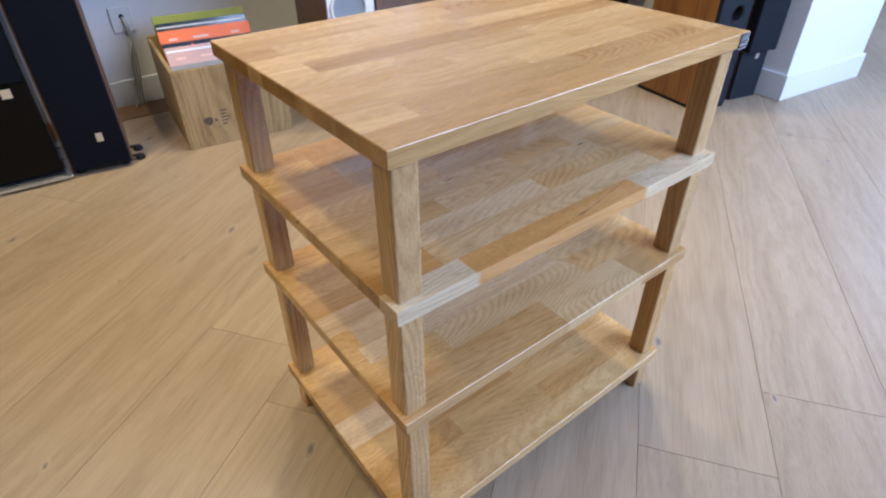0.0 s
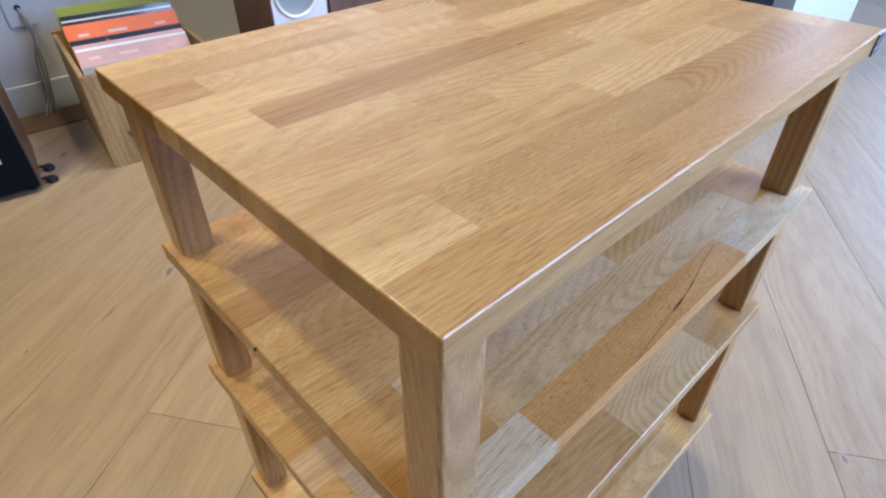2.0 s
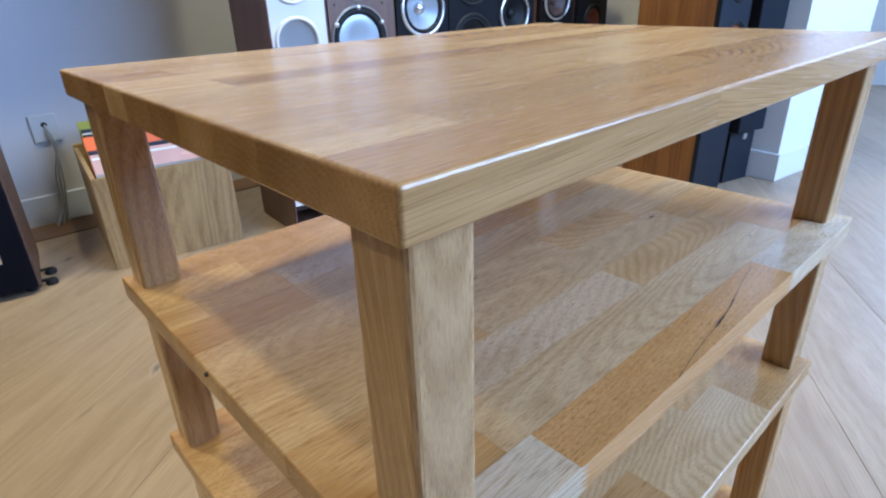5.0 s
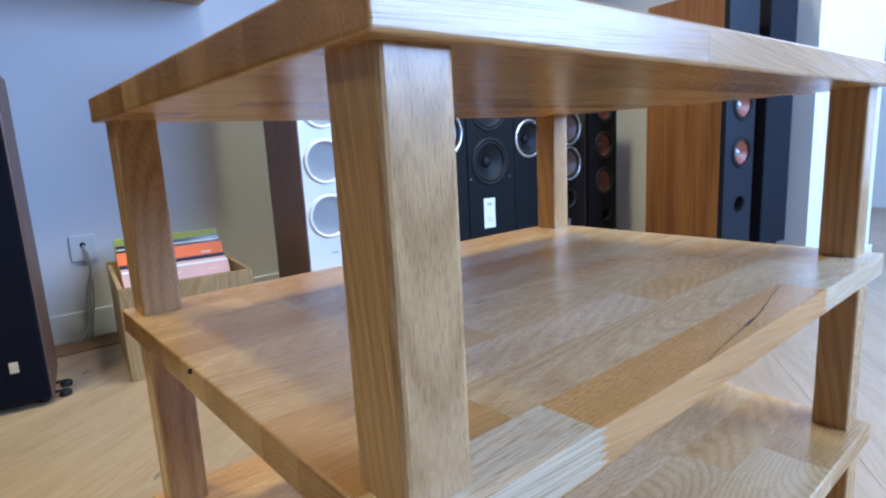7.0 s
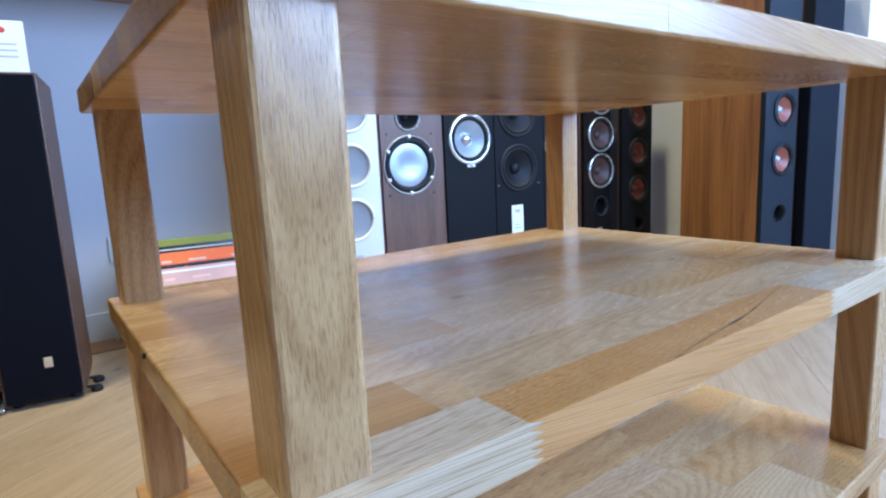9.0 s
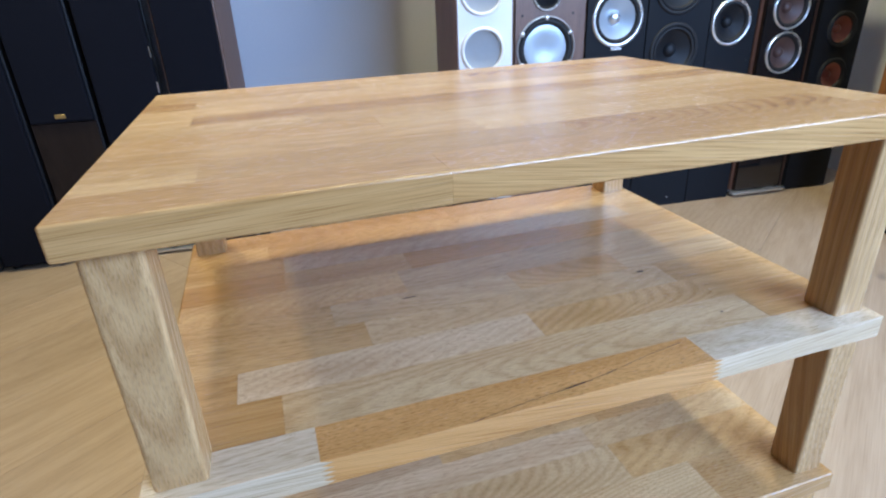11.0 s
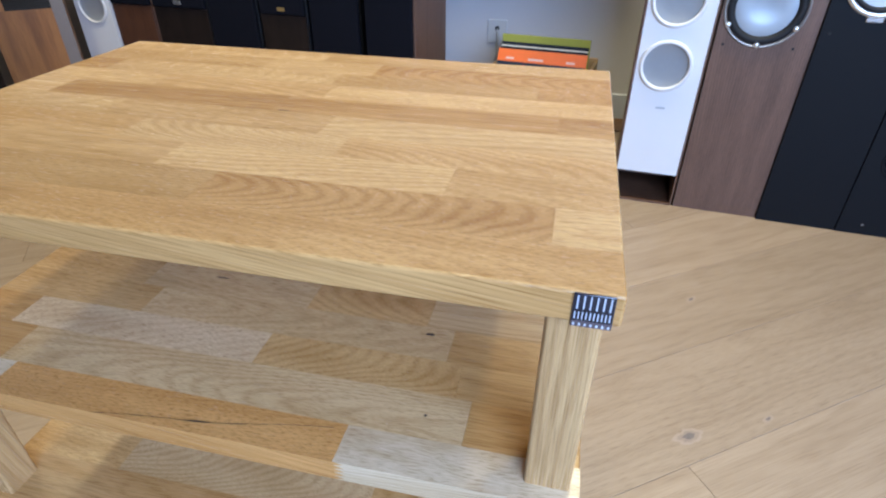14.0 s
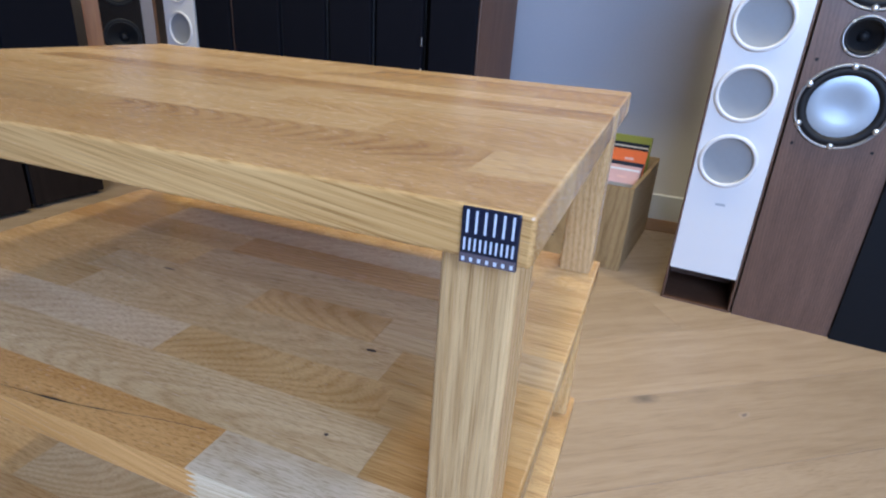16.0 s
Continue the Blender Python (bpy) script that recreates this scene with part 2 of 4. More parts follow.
WHITE = mat("white_lacquer", (0.74, 0.73, 0.72), 0.25, grain=0.01, gscale=20)
GREYCONE = mat("grey_cone", (0.27, 0.275, 0.28), 0.6, grain=0.04, gscale=80)
DARKRING = mat("dark_metal_rim", (0.32, 0.31, 0.30), 0.35, 0.7, grain=0.05, gscale=120)
SILVER = mat("brushed_silver", (0.72, 0.73, 0.74), 0.28, 0.9, grain=0.05, gscale=120)
ALUCONE = mat("silver_cone", (0.40, 0.44, 0.48), 0.35, 0.4, grain=0.03, gscale=60)
COPPER = mat("red_cone", (0.26, 0.075, 0.045), 0.38, grain=0.08, gscale=120)
BROWNCONE = mat("brown_cone", (0.085, 0.045, 0.035), 0.5, grain=0.15, gscale=90)
BLACKCONE = mat("black_cone", (0.008, 0.008, 0.009), 0.55, grain=0.1, gscale=120, spec=0.3)
TAUPE = mat("taupe_trim", (0.20, 0.165, 0.145), 0.5, grain=0.06, gscale=80)
PINE = wood("crate_pine", (0.42, 0.28, 0.13), (0.24, 0.145, 0.06), "X", 0.012, 0.7, 0.4, 0.10, 10.0, 0.4, 0.8, 1.6, ringw=0.2, blotch=1.0)
INK = mat("stamp_ink", (0.10, 0.065, 0.04), 0.8, grain=0.3, gscale=300)
PAPER = mat("white_paper", (0.80, 0.81, 0.82), 0.6, grain=0.03, gscale=90)
GREYINK = mat("grey_print", (0.42, 0.43, 0.45), 0.6)
PALEPRINT = mat("pale_print", (0.80, 0.50, 0.42), 0.5, grain=0.1, gscale=200)
REDINK = mat("red_print", (0.55, 0.06, 0.05), 0.6)
TAN = mat("tan_badge", (0.55, 0.44, 0.30), 0.35, grain=0.05)
GOLD = mat("gold_badge", (0.55, 0.40, 0.16), 0.3, 0.8)
PLASTIC = mat("socket_plastic", (0.44, 0.45, 0.47), 0.35, grain=0.02)
CABLE = mat("grey_cable", (0.28, 0.29, 0.31), 0.45, grain=0.05)
BADGE = mat("badge_black", (0.012, 0.014, 0.028), 0.12, coat=0.8)
BADGEGREY = mat("badge_mauve", (0.11, 0.085, 0.09), 0.25, coat=0.5)
BADGELINE = mat("badge_silver", (0.55, 0.57, 0.61), 0.35)
SLEEVES = {"olive": mat("olive_sleeve", (0.33, 0.34, 0.07), 0.22, grain=0.06, coat=0.1),
           "orange": mat("orange_sleeve", (0.84, 0.17, 0.035), 0.4, grain=0.05),
           "navy": mat("navy_sleeve", (0.02, 0.027, 0.045), 0.22, grain=0.05, coat=0.4),
           "dark": mat("dark_sleeve", (0.022, 0.022, 0.026), 0.25, grain=0.1, coat=0.4),
           "pink": mat("pink_sleeve", (0.70, 0.44, 0.40), 0.14, grain=0.25, gscale=9, coat=0.9),
           "grey": mat("grey_sleeve", (0.32, 0.31, 0.30), 0.18, grain=0.2, gscale=12, coat=0.6),
           "cream": mat("cream_sleeve", (0.68, 0.64, 0.55), 0.3, grain=0.06, coat=0.4)}

# ---- building helpers ----


def box_bm(x0, y0, z0, x1, y1, z1, bevel=0.0, seg=1):
    bm = bmesh.new()
    bmesh.ops.create_cube(bm, size=1)
    for v in bm.verts:
        v.co = Vector((x0 if v.co.x < 0 else x1, y0 if v.co.y < 0 else y1, z0 if v.co.z < 0 else z1))
    if bevel:
        bmesh.ops.bevel(bm, geom=bm.edges[:], offset=bevel, segments=seg, profile=0.5, affect='EDGES')
    return bm


def join_bm(*parts):
    """Several bmeshes in one."""
    out = bmesh.new()
    for b in parts:
        me = bpy.data.meshes.new("join")
        b.to_mesh(me)
        b.free()
        out.from_mesh(me)
        bpy.data.meshes.remove(me)
    return out


def lathe_bm(profile, seg=40, axis="y"):
    """A profile of (radius, depth) turned round the y or the z axis."""
    bm = bmesh.new()
    rings = []
    for r, d in profile:
        if r < 1e-6:
            rings.append([bm.verts.new((0, d, 0) if axis == "y" else (0, 0, d))])
        else:
            ring = []
            for i in range(seg):
                a = 2 * math.pi * i / seg
                c, s = r * math.cos(a), r * math.sin(a)
                ring.append(bm.verts.new((c, d, s) if axis == "y" else (c, s, d)))
            rings.append(ring)
    for a, c in zip(rings, rings[1:]):
        n = max(len(a), len(c))
        for i in range(n):
            q = [a[i % len(a)], a[(i + 1) % len(a)], c[(i + 1) % len(c)], c[i % len(c)]]
            u = []
            for v in q:
                if v not in u:
                    u.append(v)
            if len(u) > 2:
                bm.faces.new(u)
    bmesh.ops.recalc_face_normals(bm, faces=bm.faces[:])
    return bm


def part(name, bm, material, parent=None, label="", smooth=False, at=None):
    me = bpy.data.meshes.new(name)
    bm.to_mesh(me)
    bm.free()
    if smooth:
        for p in me.polygons:
            p.use_smooth = True
    me.materials.append(material)
    ob = new(name, me)
    if parent:
        ob.parent = parent
    if at:
        ob.location = at
    if label:
        ob["label"] = label
    return ob


def thing(name, m, label, category, group=""):
    ob = new(name)
    ob.empty_display_size = 0.1
    ob.matrix_world = m
    return tagged(ob, label, category, group)


def structure(name, bm, material, label, category):
    return tagged(part(name, bm, material), label, category, kind="structure")


def tube(name, points, radius, material, parent=None):
    cu = bpy.data.curves.new(name, 'CURVE')
    cu.dimensions, cu.bevel_depth, cu.bevel_resolution, cu.resolution_u = '3D', radius, 3, 8
    sp = cu.splines.new('BEZIER')
    sp.bezier_points.add(len(points) - 1)
    for bp, co in zip(sp.bezier_points, points):
        bp.co = co
        bp.handle_left_type = bp.handle_right_type = 'AUTO'
    cu.materials.append(material)
    ob = new(name, cu)
    if parent:
        ob.parent = parent
    return ob


# ---- room ----
X0, X1, Y0, Y1, H = -1.75, 5.0, -1.7, 2.2, 2.42
floor = structure("floor", box_bm(X0, Y0, -0.06, X1, Y1, -0.004), GAP, "wide pale oak plank floor with dark knots", "floor")
structure("wall_north", box_bm(X0 - 0.15, Y1, -0.06, X1 + 0.15, Y1 + 0.15, H), WALL, "pale grey-blue painted plaster wall", "wall")
# taupe is used here to stop blue light bouncing onto the rack
structure("wall_west", box_bm(X0 - 0.15, Y0, -0.06, X0, Y1, H), TAUPE, "plaster wall, darkened to cut blue bounce light", "wall")
structure("ceiling", box_bm(X0 - 0.15, Y0 - 0.15, H, X1 + 0.15, Y1 + 0.15, H + 0.1), CEIL, "unseen flat ceiling, darkened to cut fill light", "ceiling")
# the wall end that juts into the room, turned a little
bm = box_bm(0, 0, 0, 0.56, 1.75, H - 0.002)
bm.transform(pose(2.276, 0.575, 0, 0, 0, -7))
structure("wall_east", bm, WALLWHITE, "white painted end of a thick wall", "wall")
bm = join_bm(box_bm(-0.012, -0.012, 0, 0.572, 0, 0.105, 0.002), box_bm(-0.012, 0, 0, 0, 1.6, 0.105, 0.002))
bm.transform(pose(2.276, 0.575, 0, 0, 0, -7))
structure("baseboard_east", bm, WALLWHITE, "white painted wooden baseboard", "baseboard")
structure("baseboard_north", box_bm(X0, Y1 - 0.016, 0, 2.3, Y1, 0.104, 0.003), TRIM, "pale grey painted baseboard", "baseboard")
structure("floor_border", box_bm(X0, 2.035, 0, 2.3, Y1 - 0.018, 0.004, 0.001), STRIP, "brown timber border strip along the wall", "trim")
# unseen window sides behind the camera; the south one dark to cut fill light
bm = join_bm(box_bm(X0, Y0 - 0.15, -0.06, 0.68, Y0, H), box_bm(3.12, Y0 - 0.15, -0.06, X1, Y0, H), box_bm(0.68, Y0 - 0.15, 2.37, 3.12, Y0, H), box_bm(0.68, Y0 - 0.15, -0.06, 3.12, Y0, 0.87))
structure("wall_south", bm, DARKWALL, "unseen dark timber wall that cuts fill light, with a wide window", "wall")
bm = join_bm(box_bm(X1, Y0, -0.06, X1 + 0.15, -0.62, H), box_bm(X1, 0.42, -0.06, X1 + 0.15, Y1, H), box_bm(X1, -0.62, 2.35, X1 + 0.15, 0.42, H), box_bm(X1, -0.62, -0.06, X1 + 0.15, 0.42, 0.15))
structure("wall_outer_east", bm, WALLWHITE, "white wall with a tall shop window", "wall")

# ---- oak rack ----
W, D, TH = 0.570, 0.401, 0.0195
rack = thing("hifi_rack", pose(0, 0, 0), "four-tier solid oak rack with square legs and butcher-block shelves", "rack")


def finger_bm(x0, y0, z0, x1, y1, z1, left, right):
    """A stave whose ends carry saw-tooth finger joints on the chosen sides."""
    bm = bmesh.new()
    teeth, reach = 5, 0.008

    def side(x, sign):
        pts = []
        for i in range(teeth):
            a = z1 - (z1 - z0) * i / teeth
            c = z1 - (z1 - z0) * (i + 0.5) / teeth
            pts += [(x, a), (x + sign * reach, c)]
        return pts + [(x, z0)]
    if left:
        loop = ([(x1, z1), (x1, z0)] if not right else side(x1, right)) + list(reversed(side(x0, left)))
    else:
        loop = ([(x1, z1), (x1, z0)] if not right else side(x1, right)) + [(x0, z0), (x0, z1)]
    fr = [bm.verts.new((x, y0, z)) for x, z in loop]
    bk = [bm.verts.new((x, y1, z)) for x, z in loop]
    bm.faces.new(fr)
    bm.faces.new(list(reversed(bk)))
    n = len(loop)
    for i in range(n):
        bm.faces.new((fr[i], bk[i], bk[(i + 1) % n], fr[(i + 1) % n]))
    bmesh.ops.recalc_face_normals(bm, faces=bm.faces[:])
    return bm


def shelf(z, rows, label, fingers=(), dy=0.0):
    """rows: (y front, y back, [(x from, tone), ...]); the staves meet flush with a hair of eased edge."""
    sh = part("shelf", box_bm(0.002, 0.002, z - TH + 0.001, W - 0.002, D - 0.002, z - 0.0012), OAK["M"], rack, label)
    sh.location.y = dy
    for ri, (ya, yb, cuts) in enumerate(rows):
        ends = [c[0] for c in cuts[1:]] + [W]
        for (xa, tone), xb in zip(cuts, ends):
            cx, cy, cz = (xa + xb) / 2, (ya + yb) / 2, z - TH / 2
            x0 = xa - cx + (0 if xa == 0 else 0.00006)
            x1 = xb - cx - (0 if xb == W else 0.00006)
            y0, y1 = ya - cy + (0 if ri == 0 else 0.00006), yb - cy - (0 if ri == len(rows) - 1 else 0.00006)
            jl = 1 if (ri == 0 and xa in fingers) else 0
            jr = 1 if (ri == 0 and xb in fingers) else 0
            if jl or jr:
                bm = finger_bm(x0, y0, -TH / 2, x1, y1, TH / 2, jl, jr)
            else:
                bm = box_bm(x0, y0, -TH / 2, x1, y1, TH / 2)
            rim_x = {round(x0, 6)} if xa == 0 else set()
            rim_x |= {round(x1, 6)} if xb == W else set()
            rim_y = {round(y0, 6)} if ri == 0 else set()
            rim_y |= {round(y1, 6)} if ri == len(rows) - 1 else set()
            sharp = []
            for e in bm.edges:
                a, c = e.verts[0].co, e.verts[1].co
                on_x = round(a.x, 6) == round(c.x, 6) and round(a.x, 6) in rim_x
                on_y = round(a.y, 6) == round(c.y, 6) and round(a.y, 6) in rim_y
                upright = abs(a.z - c.z) > 1e-6
                if (upright and on_x and on_y) or (not upright and (on_x or on_y)):
                    sharp.append(e)
            if sharp and not (jl or jr):
                bmesh.ops.bevel(bm, geom=sharp, offset=0.0020, segments=7, profile=0.5, affect='EDGES')
            part("stave", bm, OAK[tone], sh, at=(cx, cy, cz))
    return sh


TOP = [
    (0.0, 0.040, [(0, "A"), (0.197, "A")]),
    (0.040, 0.083, [(0, "L"), (0.065, "M"), (0.303, "Df"), (0.531, "L")]),
    (0.083, 0.124, [(0, "M"), (0.25, "Lf"), (0.46, "M")]),
    (0.124, 0.163, [(0, "M"), (0.187, "Lf"), (0.368, "Mf")]),
    (0.163, 0.204, [(0, "L"), (0.139, "M"), (0.34, "Lf")]),
    (0.204, 0.245, [(0, "L"), (0.049, "D"), (0.279, "D"), (0.525, "D")]),
    (0.245, 0.284, [(0, "L"), (0.132, "Mf"), (0.308, "L")]),
    (0.284, 0.323, [(0, "D"), (0.046, "L"), (0.30, "M"), (0.502, "D")]),
    (0.323, 0.364, [(0, "M"), (0.205, "Lf"), (0.33, "Df")]),
    (0.364, 0.401, [(0, "L"), (0.26, "M"), (0.43, "L")])]
SECOND = [
    (-0.001, 0.032, [(0, "W"), (0.104, "O"), (0.400, "W")]),
    (0.032, 0.075, [(0, "D"), (0.085, "Nf"), (0.486, "D")]),
    (0.075, 0.113, [(0, "D"), (0.054, "P"), (0.297, "Mf"), (0.472, "M")]),
    (0.113, 0.153, [(0, "M"), (0.16, "N"), (0.457, "M")]),
    (0.153, 0.192, [(0, "M"), (0.135, "N"), (0.312, "Mf"), (0.430, "Nf")]),
    (0.192, 0.238, [(0, "L"), (0.21, "N"), (0.50, "L")]),
    (0.238, 0.279, [(0, "D"), (0.098, "L"), (0.227, "Df"), (0.495, "M")]),
    (0.279, 0.318, [(0, "L"), (0.03, "M"), (0.100, "P"), (0.518, "L")]),
    (0.318, 0.358, [(0, "L"), (0.085, "M"), (0.28, "L")]),
    (0.358, 0.401, [(0, "R"), (0.31, "R")])]
THIRD = [
    (0.0, 0.060, [(0, "R"), (0.28, "Nf"), (0.45, "R")]),
    (0.060, 0.106, [(0, "M"), (0.12, "Nf"), (0.388, "Mf")]),
    (0.106, 0.140, [(0, "M"), (0.02, "P"), (0.375, "N")]),
    (0.140, 0.182, [(0, "M"), (0.03, "P"), (0.22, "L"), (0.40, "M")]),
    (0.182, 0.224, [(0, "P"), (0.19, "L"), (0.398, "P")]),
    (0.224, 0.266, [(0, "M"), (0.16, "P"), (0.38, "L")]),
    (0.266, 0.308, [(0, "L"), (0.13, "M"), (0.35, "L")]),
    (0.308, 0.350, [(0, "L"), (0.24, "P"), (0.50, "M")]),
    (0.350, 0.401, [(0, "R"), (0.30, "R")])]
FOURTH = [
    (0.0, 0.040, [(0, "L"), (0.45, "L")]),
    (0.040, 0.082, [(0, "M"), (0.323, "D"), (0.50, "M")]),
    (0.082, 0.124, [(0, "D"), (0.16, "M"), (0.43, "L")]),
    (0.124, 0.168, [(0, "M"), (0.09, "D"), (0.31, "M")]),
    (0.168, 0.226, [(0, "P"), (0.22, "M"), (0.48, "D")]),
    (0.226, 0.268, [(0, "M"), (0.12, "L"), (0.36, "M")]),
    (0.268, 0.310, [(0, "M"), (0.19, "D"), (0.45, "P")]),
    (0.310, 0.352, [(0, "L"), (0.27, "L")]),
    (0.352, 0.401, [(0, "M"), (0.34, "M")])]
Z1, Z2, Z3, Z4 = 0.671, 0.497, 0.3235, 0.092
shelf(Z1, TOP, "oiled butcher-block oak top shelf")
shelf(Z2, SECOND, "oiled butcher-block oak shelf with a split in an orange stave", (0.104, 0.400))
shelf(Z3, THIRD, "oiled butcher-block oak shelf", dy=-0.003)
shelf(Z4, FOURTH, "oiled butcher-block oak bottom shelf", dy=-0.007)
LG = 0.031
tones = "GMGGGGMGGGGMGGGG"
li = 0
for za, zb, dy in ((0.0, Z4 - TH, -0.007), (Z4, Z3 - TH, -0.005), (Z3, Z2 - TH, -0.001), (Z2, Z1 - TH, 0.0)):
    for side, lx in enumerate((0.0078, W - (0.0065 if za == Z2 else 0.0055) - LG)):
        for ly in ((0.0085, 0.0125)[side] if za == Z2 else 0.009, D - 0.008 - LG):
            bm = box_bm(-LG / 2, -LG / 2, -(zb - za) / 2, LG / 2, LG / 2, (zb - za) / 2)
            bmesh.ops.bevel(bm, geom=[e for e in bm.edges if abs(e.verts[0].co.z - e.verts[1].co.z) > 0.02], offset=0.003, segments=3, profile=0.5, affect='EDGES')
            part("leg", bm, OAK_LEG[tones[li]], rack, at=(lx + LG / 2, ly + dy + LG / 2, (za + zb) / 2))
            li += 1


def blob_bm(sx, sy, n=14, seed=1, thick=0.0004):
    """A small uneven flat spot."""
    rng = random.Random(seed)
    bm = bmesh.new()
    lo = [bm.verts.new((sx * math.cos(2 * math.pi * i / n) * rng.uniform(0.7, 1.1), sy * math.sin(2 * math.pi * i / n) * rng.uniform(0.7, 1.1), thick)) for i in range(n)]
    bm.faces.new(lo)
    return bm


KNOT = mat("knot", (0.045, 0.026, 0.014), 0.7, grain=0.3, gscale=400)
part("knot", blob_bm(0.0045, 0.0020, seed=3), KNOT, rack, "dark knot", at=(0.436, 0.143, Z2))
part("knot", blob_bm(0.0018, 0.0012, seed=4), KNOT, rack, at=(0.454, 0.053, Z2))
part("knot", blob_bm(0.0085, 0.0011, seed=5), KNOT, rack, at=(0.208, 0.179, Z2))
part("knot", blob_bm(0.006, 0.0010, seed=6), KNOT, rack, at=(0.29, 0.206, Z1))
# the open split in the orange stave
bm = bmesh.new()
rng = random.Random(8)
up, dn = [], []
for i in range(33):
    f = i / 32
    cxk = 0.205 + 0.185 * f
    cyk = -0.001 + 0.027 * f ** 1.15 + 0.0012 * math.sin(9 * f)
    wd = 0.00012 + 0.0009 * math.exp(-((f - 0.45) / 0.05) ** 2) + 0.0005 * math.exp(-((f - 0.62) / 0.02) ** 2) + 0.00025 * rng.random()
    up.append(bm.verts.new((cxk, cyk + wd, Z2 + 0.0004)))
    dn.append(bm.verts.new((cxk, cyk - wd * 0.6, Z2 + 0.0004)))
for i in range(32):
    bm.faces.new((dn[i], dn[i + 1], up[i + 1], up[i]))
part("split", bm, KNOT, rack, "dark open split in the grain")
bm = box_bm(-0.0019, -0.001, -0.0017, 0.0019, 0.0004, 0.0017, 0.0004)
part("knot", bm, KNOT, rack, at=(-0.0002, 0.214, Z2 - 0.002))

# maker's badge on the top shelf: plain strokes only
badge = part("badge", box_bm(-0.0103, -0.0012, -0.0103, 0.0103, 0.0, 0.0103, 0.0006, 2), BADGE, rack, "small square black badge with silver strokes", at=(0.5550, 0.0, Z1 - 0.0105))
part("badge_band", box_bm(-0.0100, -0.0014, -0.0100, 0.0100, -0.0010, -0.0064), BADGEGREY, badge)
for i in range(6):
    bx = -0.0080 + i * 0.0032
    part("stroke", box_bm(bx - 0.00038, -0.0016, 0.0012, bx + 0.00038, -0.0011, 0.0092), BADGELINE, badge)
for i in range(10):
    bx = -0.0086 + i * 0.0019
    part("stroke", box_bm(bx - 0.0003, -0.0016, -0.0052, bx + 0.0003, -0.0011, -0.0008), BADGELINE, badge)
for i in range(7):
    bx = -0.0086 + i * 0.00287
    part("stroke", box_bm(bx - 0.0005, -0.0017, -0.0092, bx + 0.0005, -0.0013, -0.0078), BADGELINE, badge)

# ---- loudspeakers ----


def plate_bm(x0, z0, x1, z1, holes, thick=0.018):
    """A flat front with round holes through it; its face lies at y = 0."""
    bm = bmesh.new()
    loops = [[(x0, z0), (x1, z0), (x1, z1), (x0, z1)]]
    for hx, hz, hr in holes:
        loops.append([(hx + hr * math.cos(2 * math.pi * i / 40), hz + hr * math.sin(2 * math.pi * i / 40)) for i in range(40)])
    edges, fronts = [], []
    for lp in loops:
        vs = [bm.verts.new((a, 0, c)) for a, c in lp]
        fronts.append(vs)
        edges += [bm.edges.new((vs[i], vs[(i + 1) % len(vs)])) for i in range(len(vs))]
    bmesh.ops.triangle_fill(bm, use_beauty=True, use_dissolve=False, edges=edges, normal=(0, -1, 0))
    for vs in fronts:
        bk = [bm.verts.new((v.co.x, thick, v.co.z)) for v in vs]
        for i in range(len(vs)):
            j = (i + 1) % len(vs)
            bm.faces.new((vs[i], bk[i], bk[j], vs[j]))
    bmesh.ops.recalc_face_normals(bm, faces=bm.faces[:])
    return bm


def shell_bm(w, d, h, front=0.018, t=0.018, z0=0.0):
    """A cabinet of four sides and a back, open at the front."""
    return join_bm(box_bm(0, front, z0, t, d, h, 0.002), box_bm(w - t, front, z0, w, d, h, 0.002), box_bm(t, front, h - t, w - t, d, h), box_bm(t, front, z0, w - t, d, z0 + t), box_bm(t, d - t, z0 + t, w - t, d - 0.001, h - t))


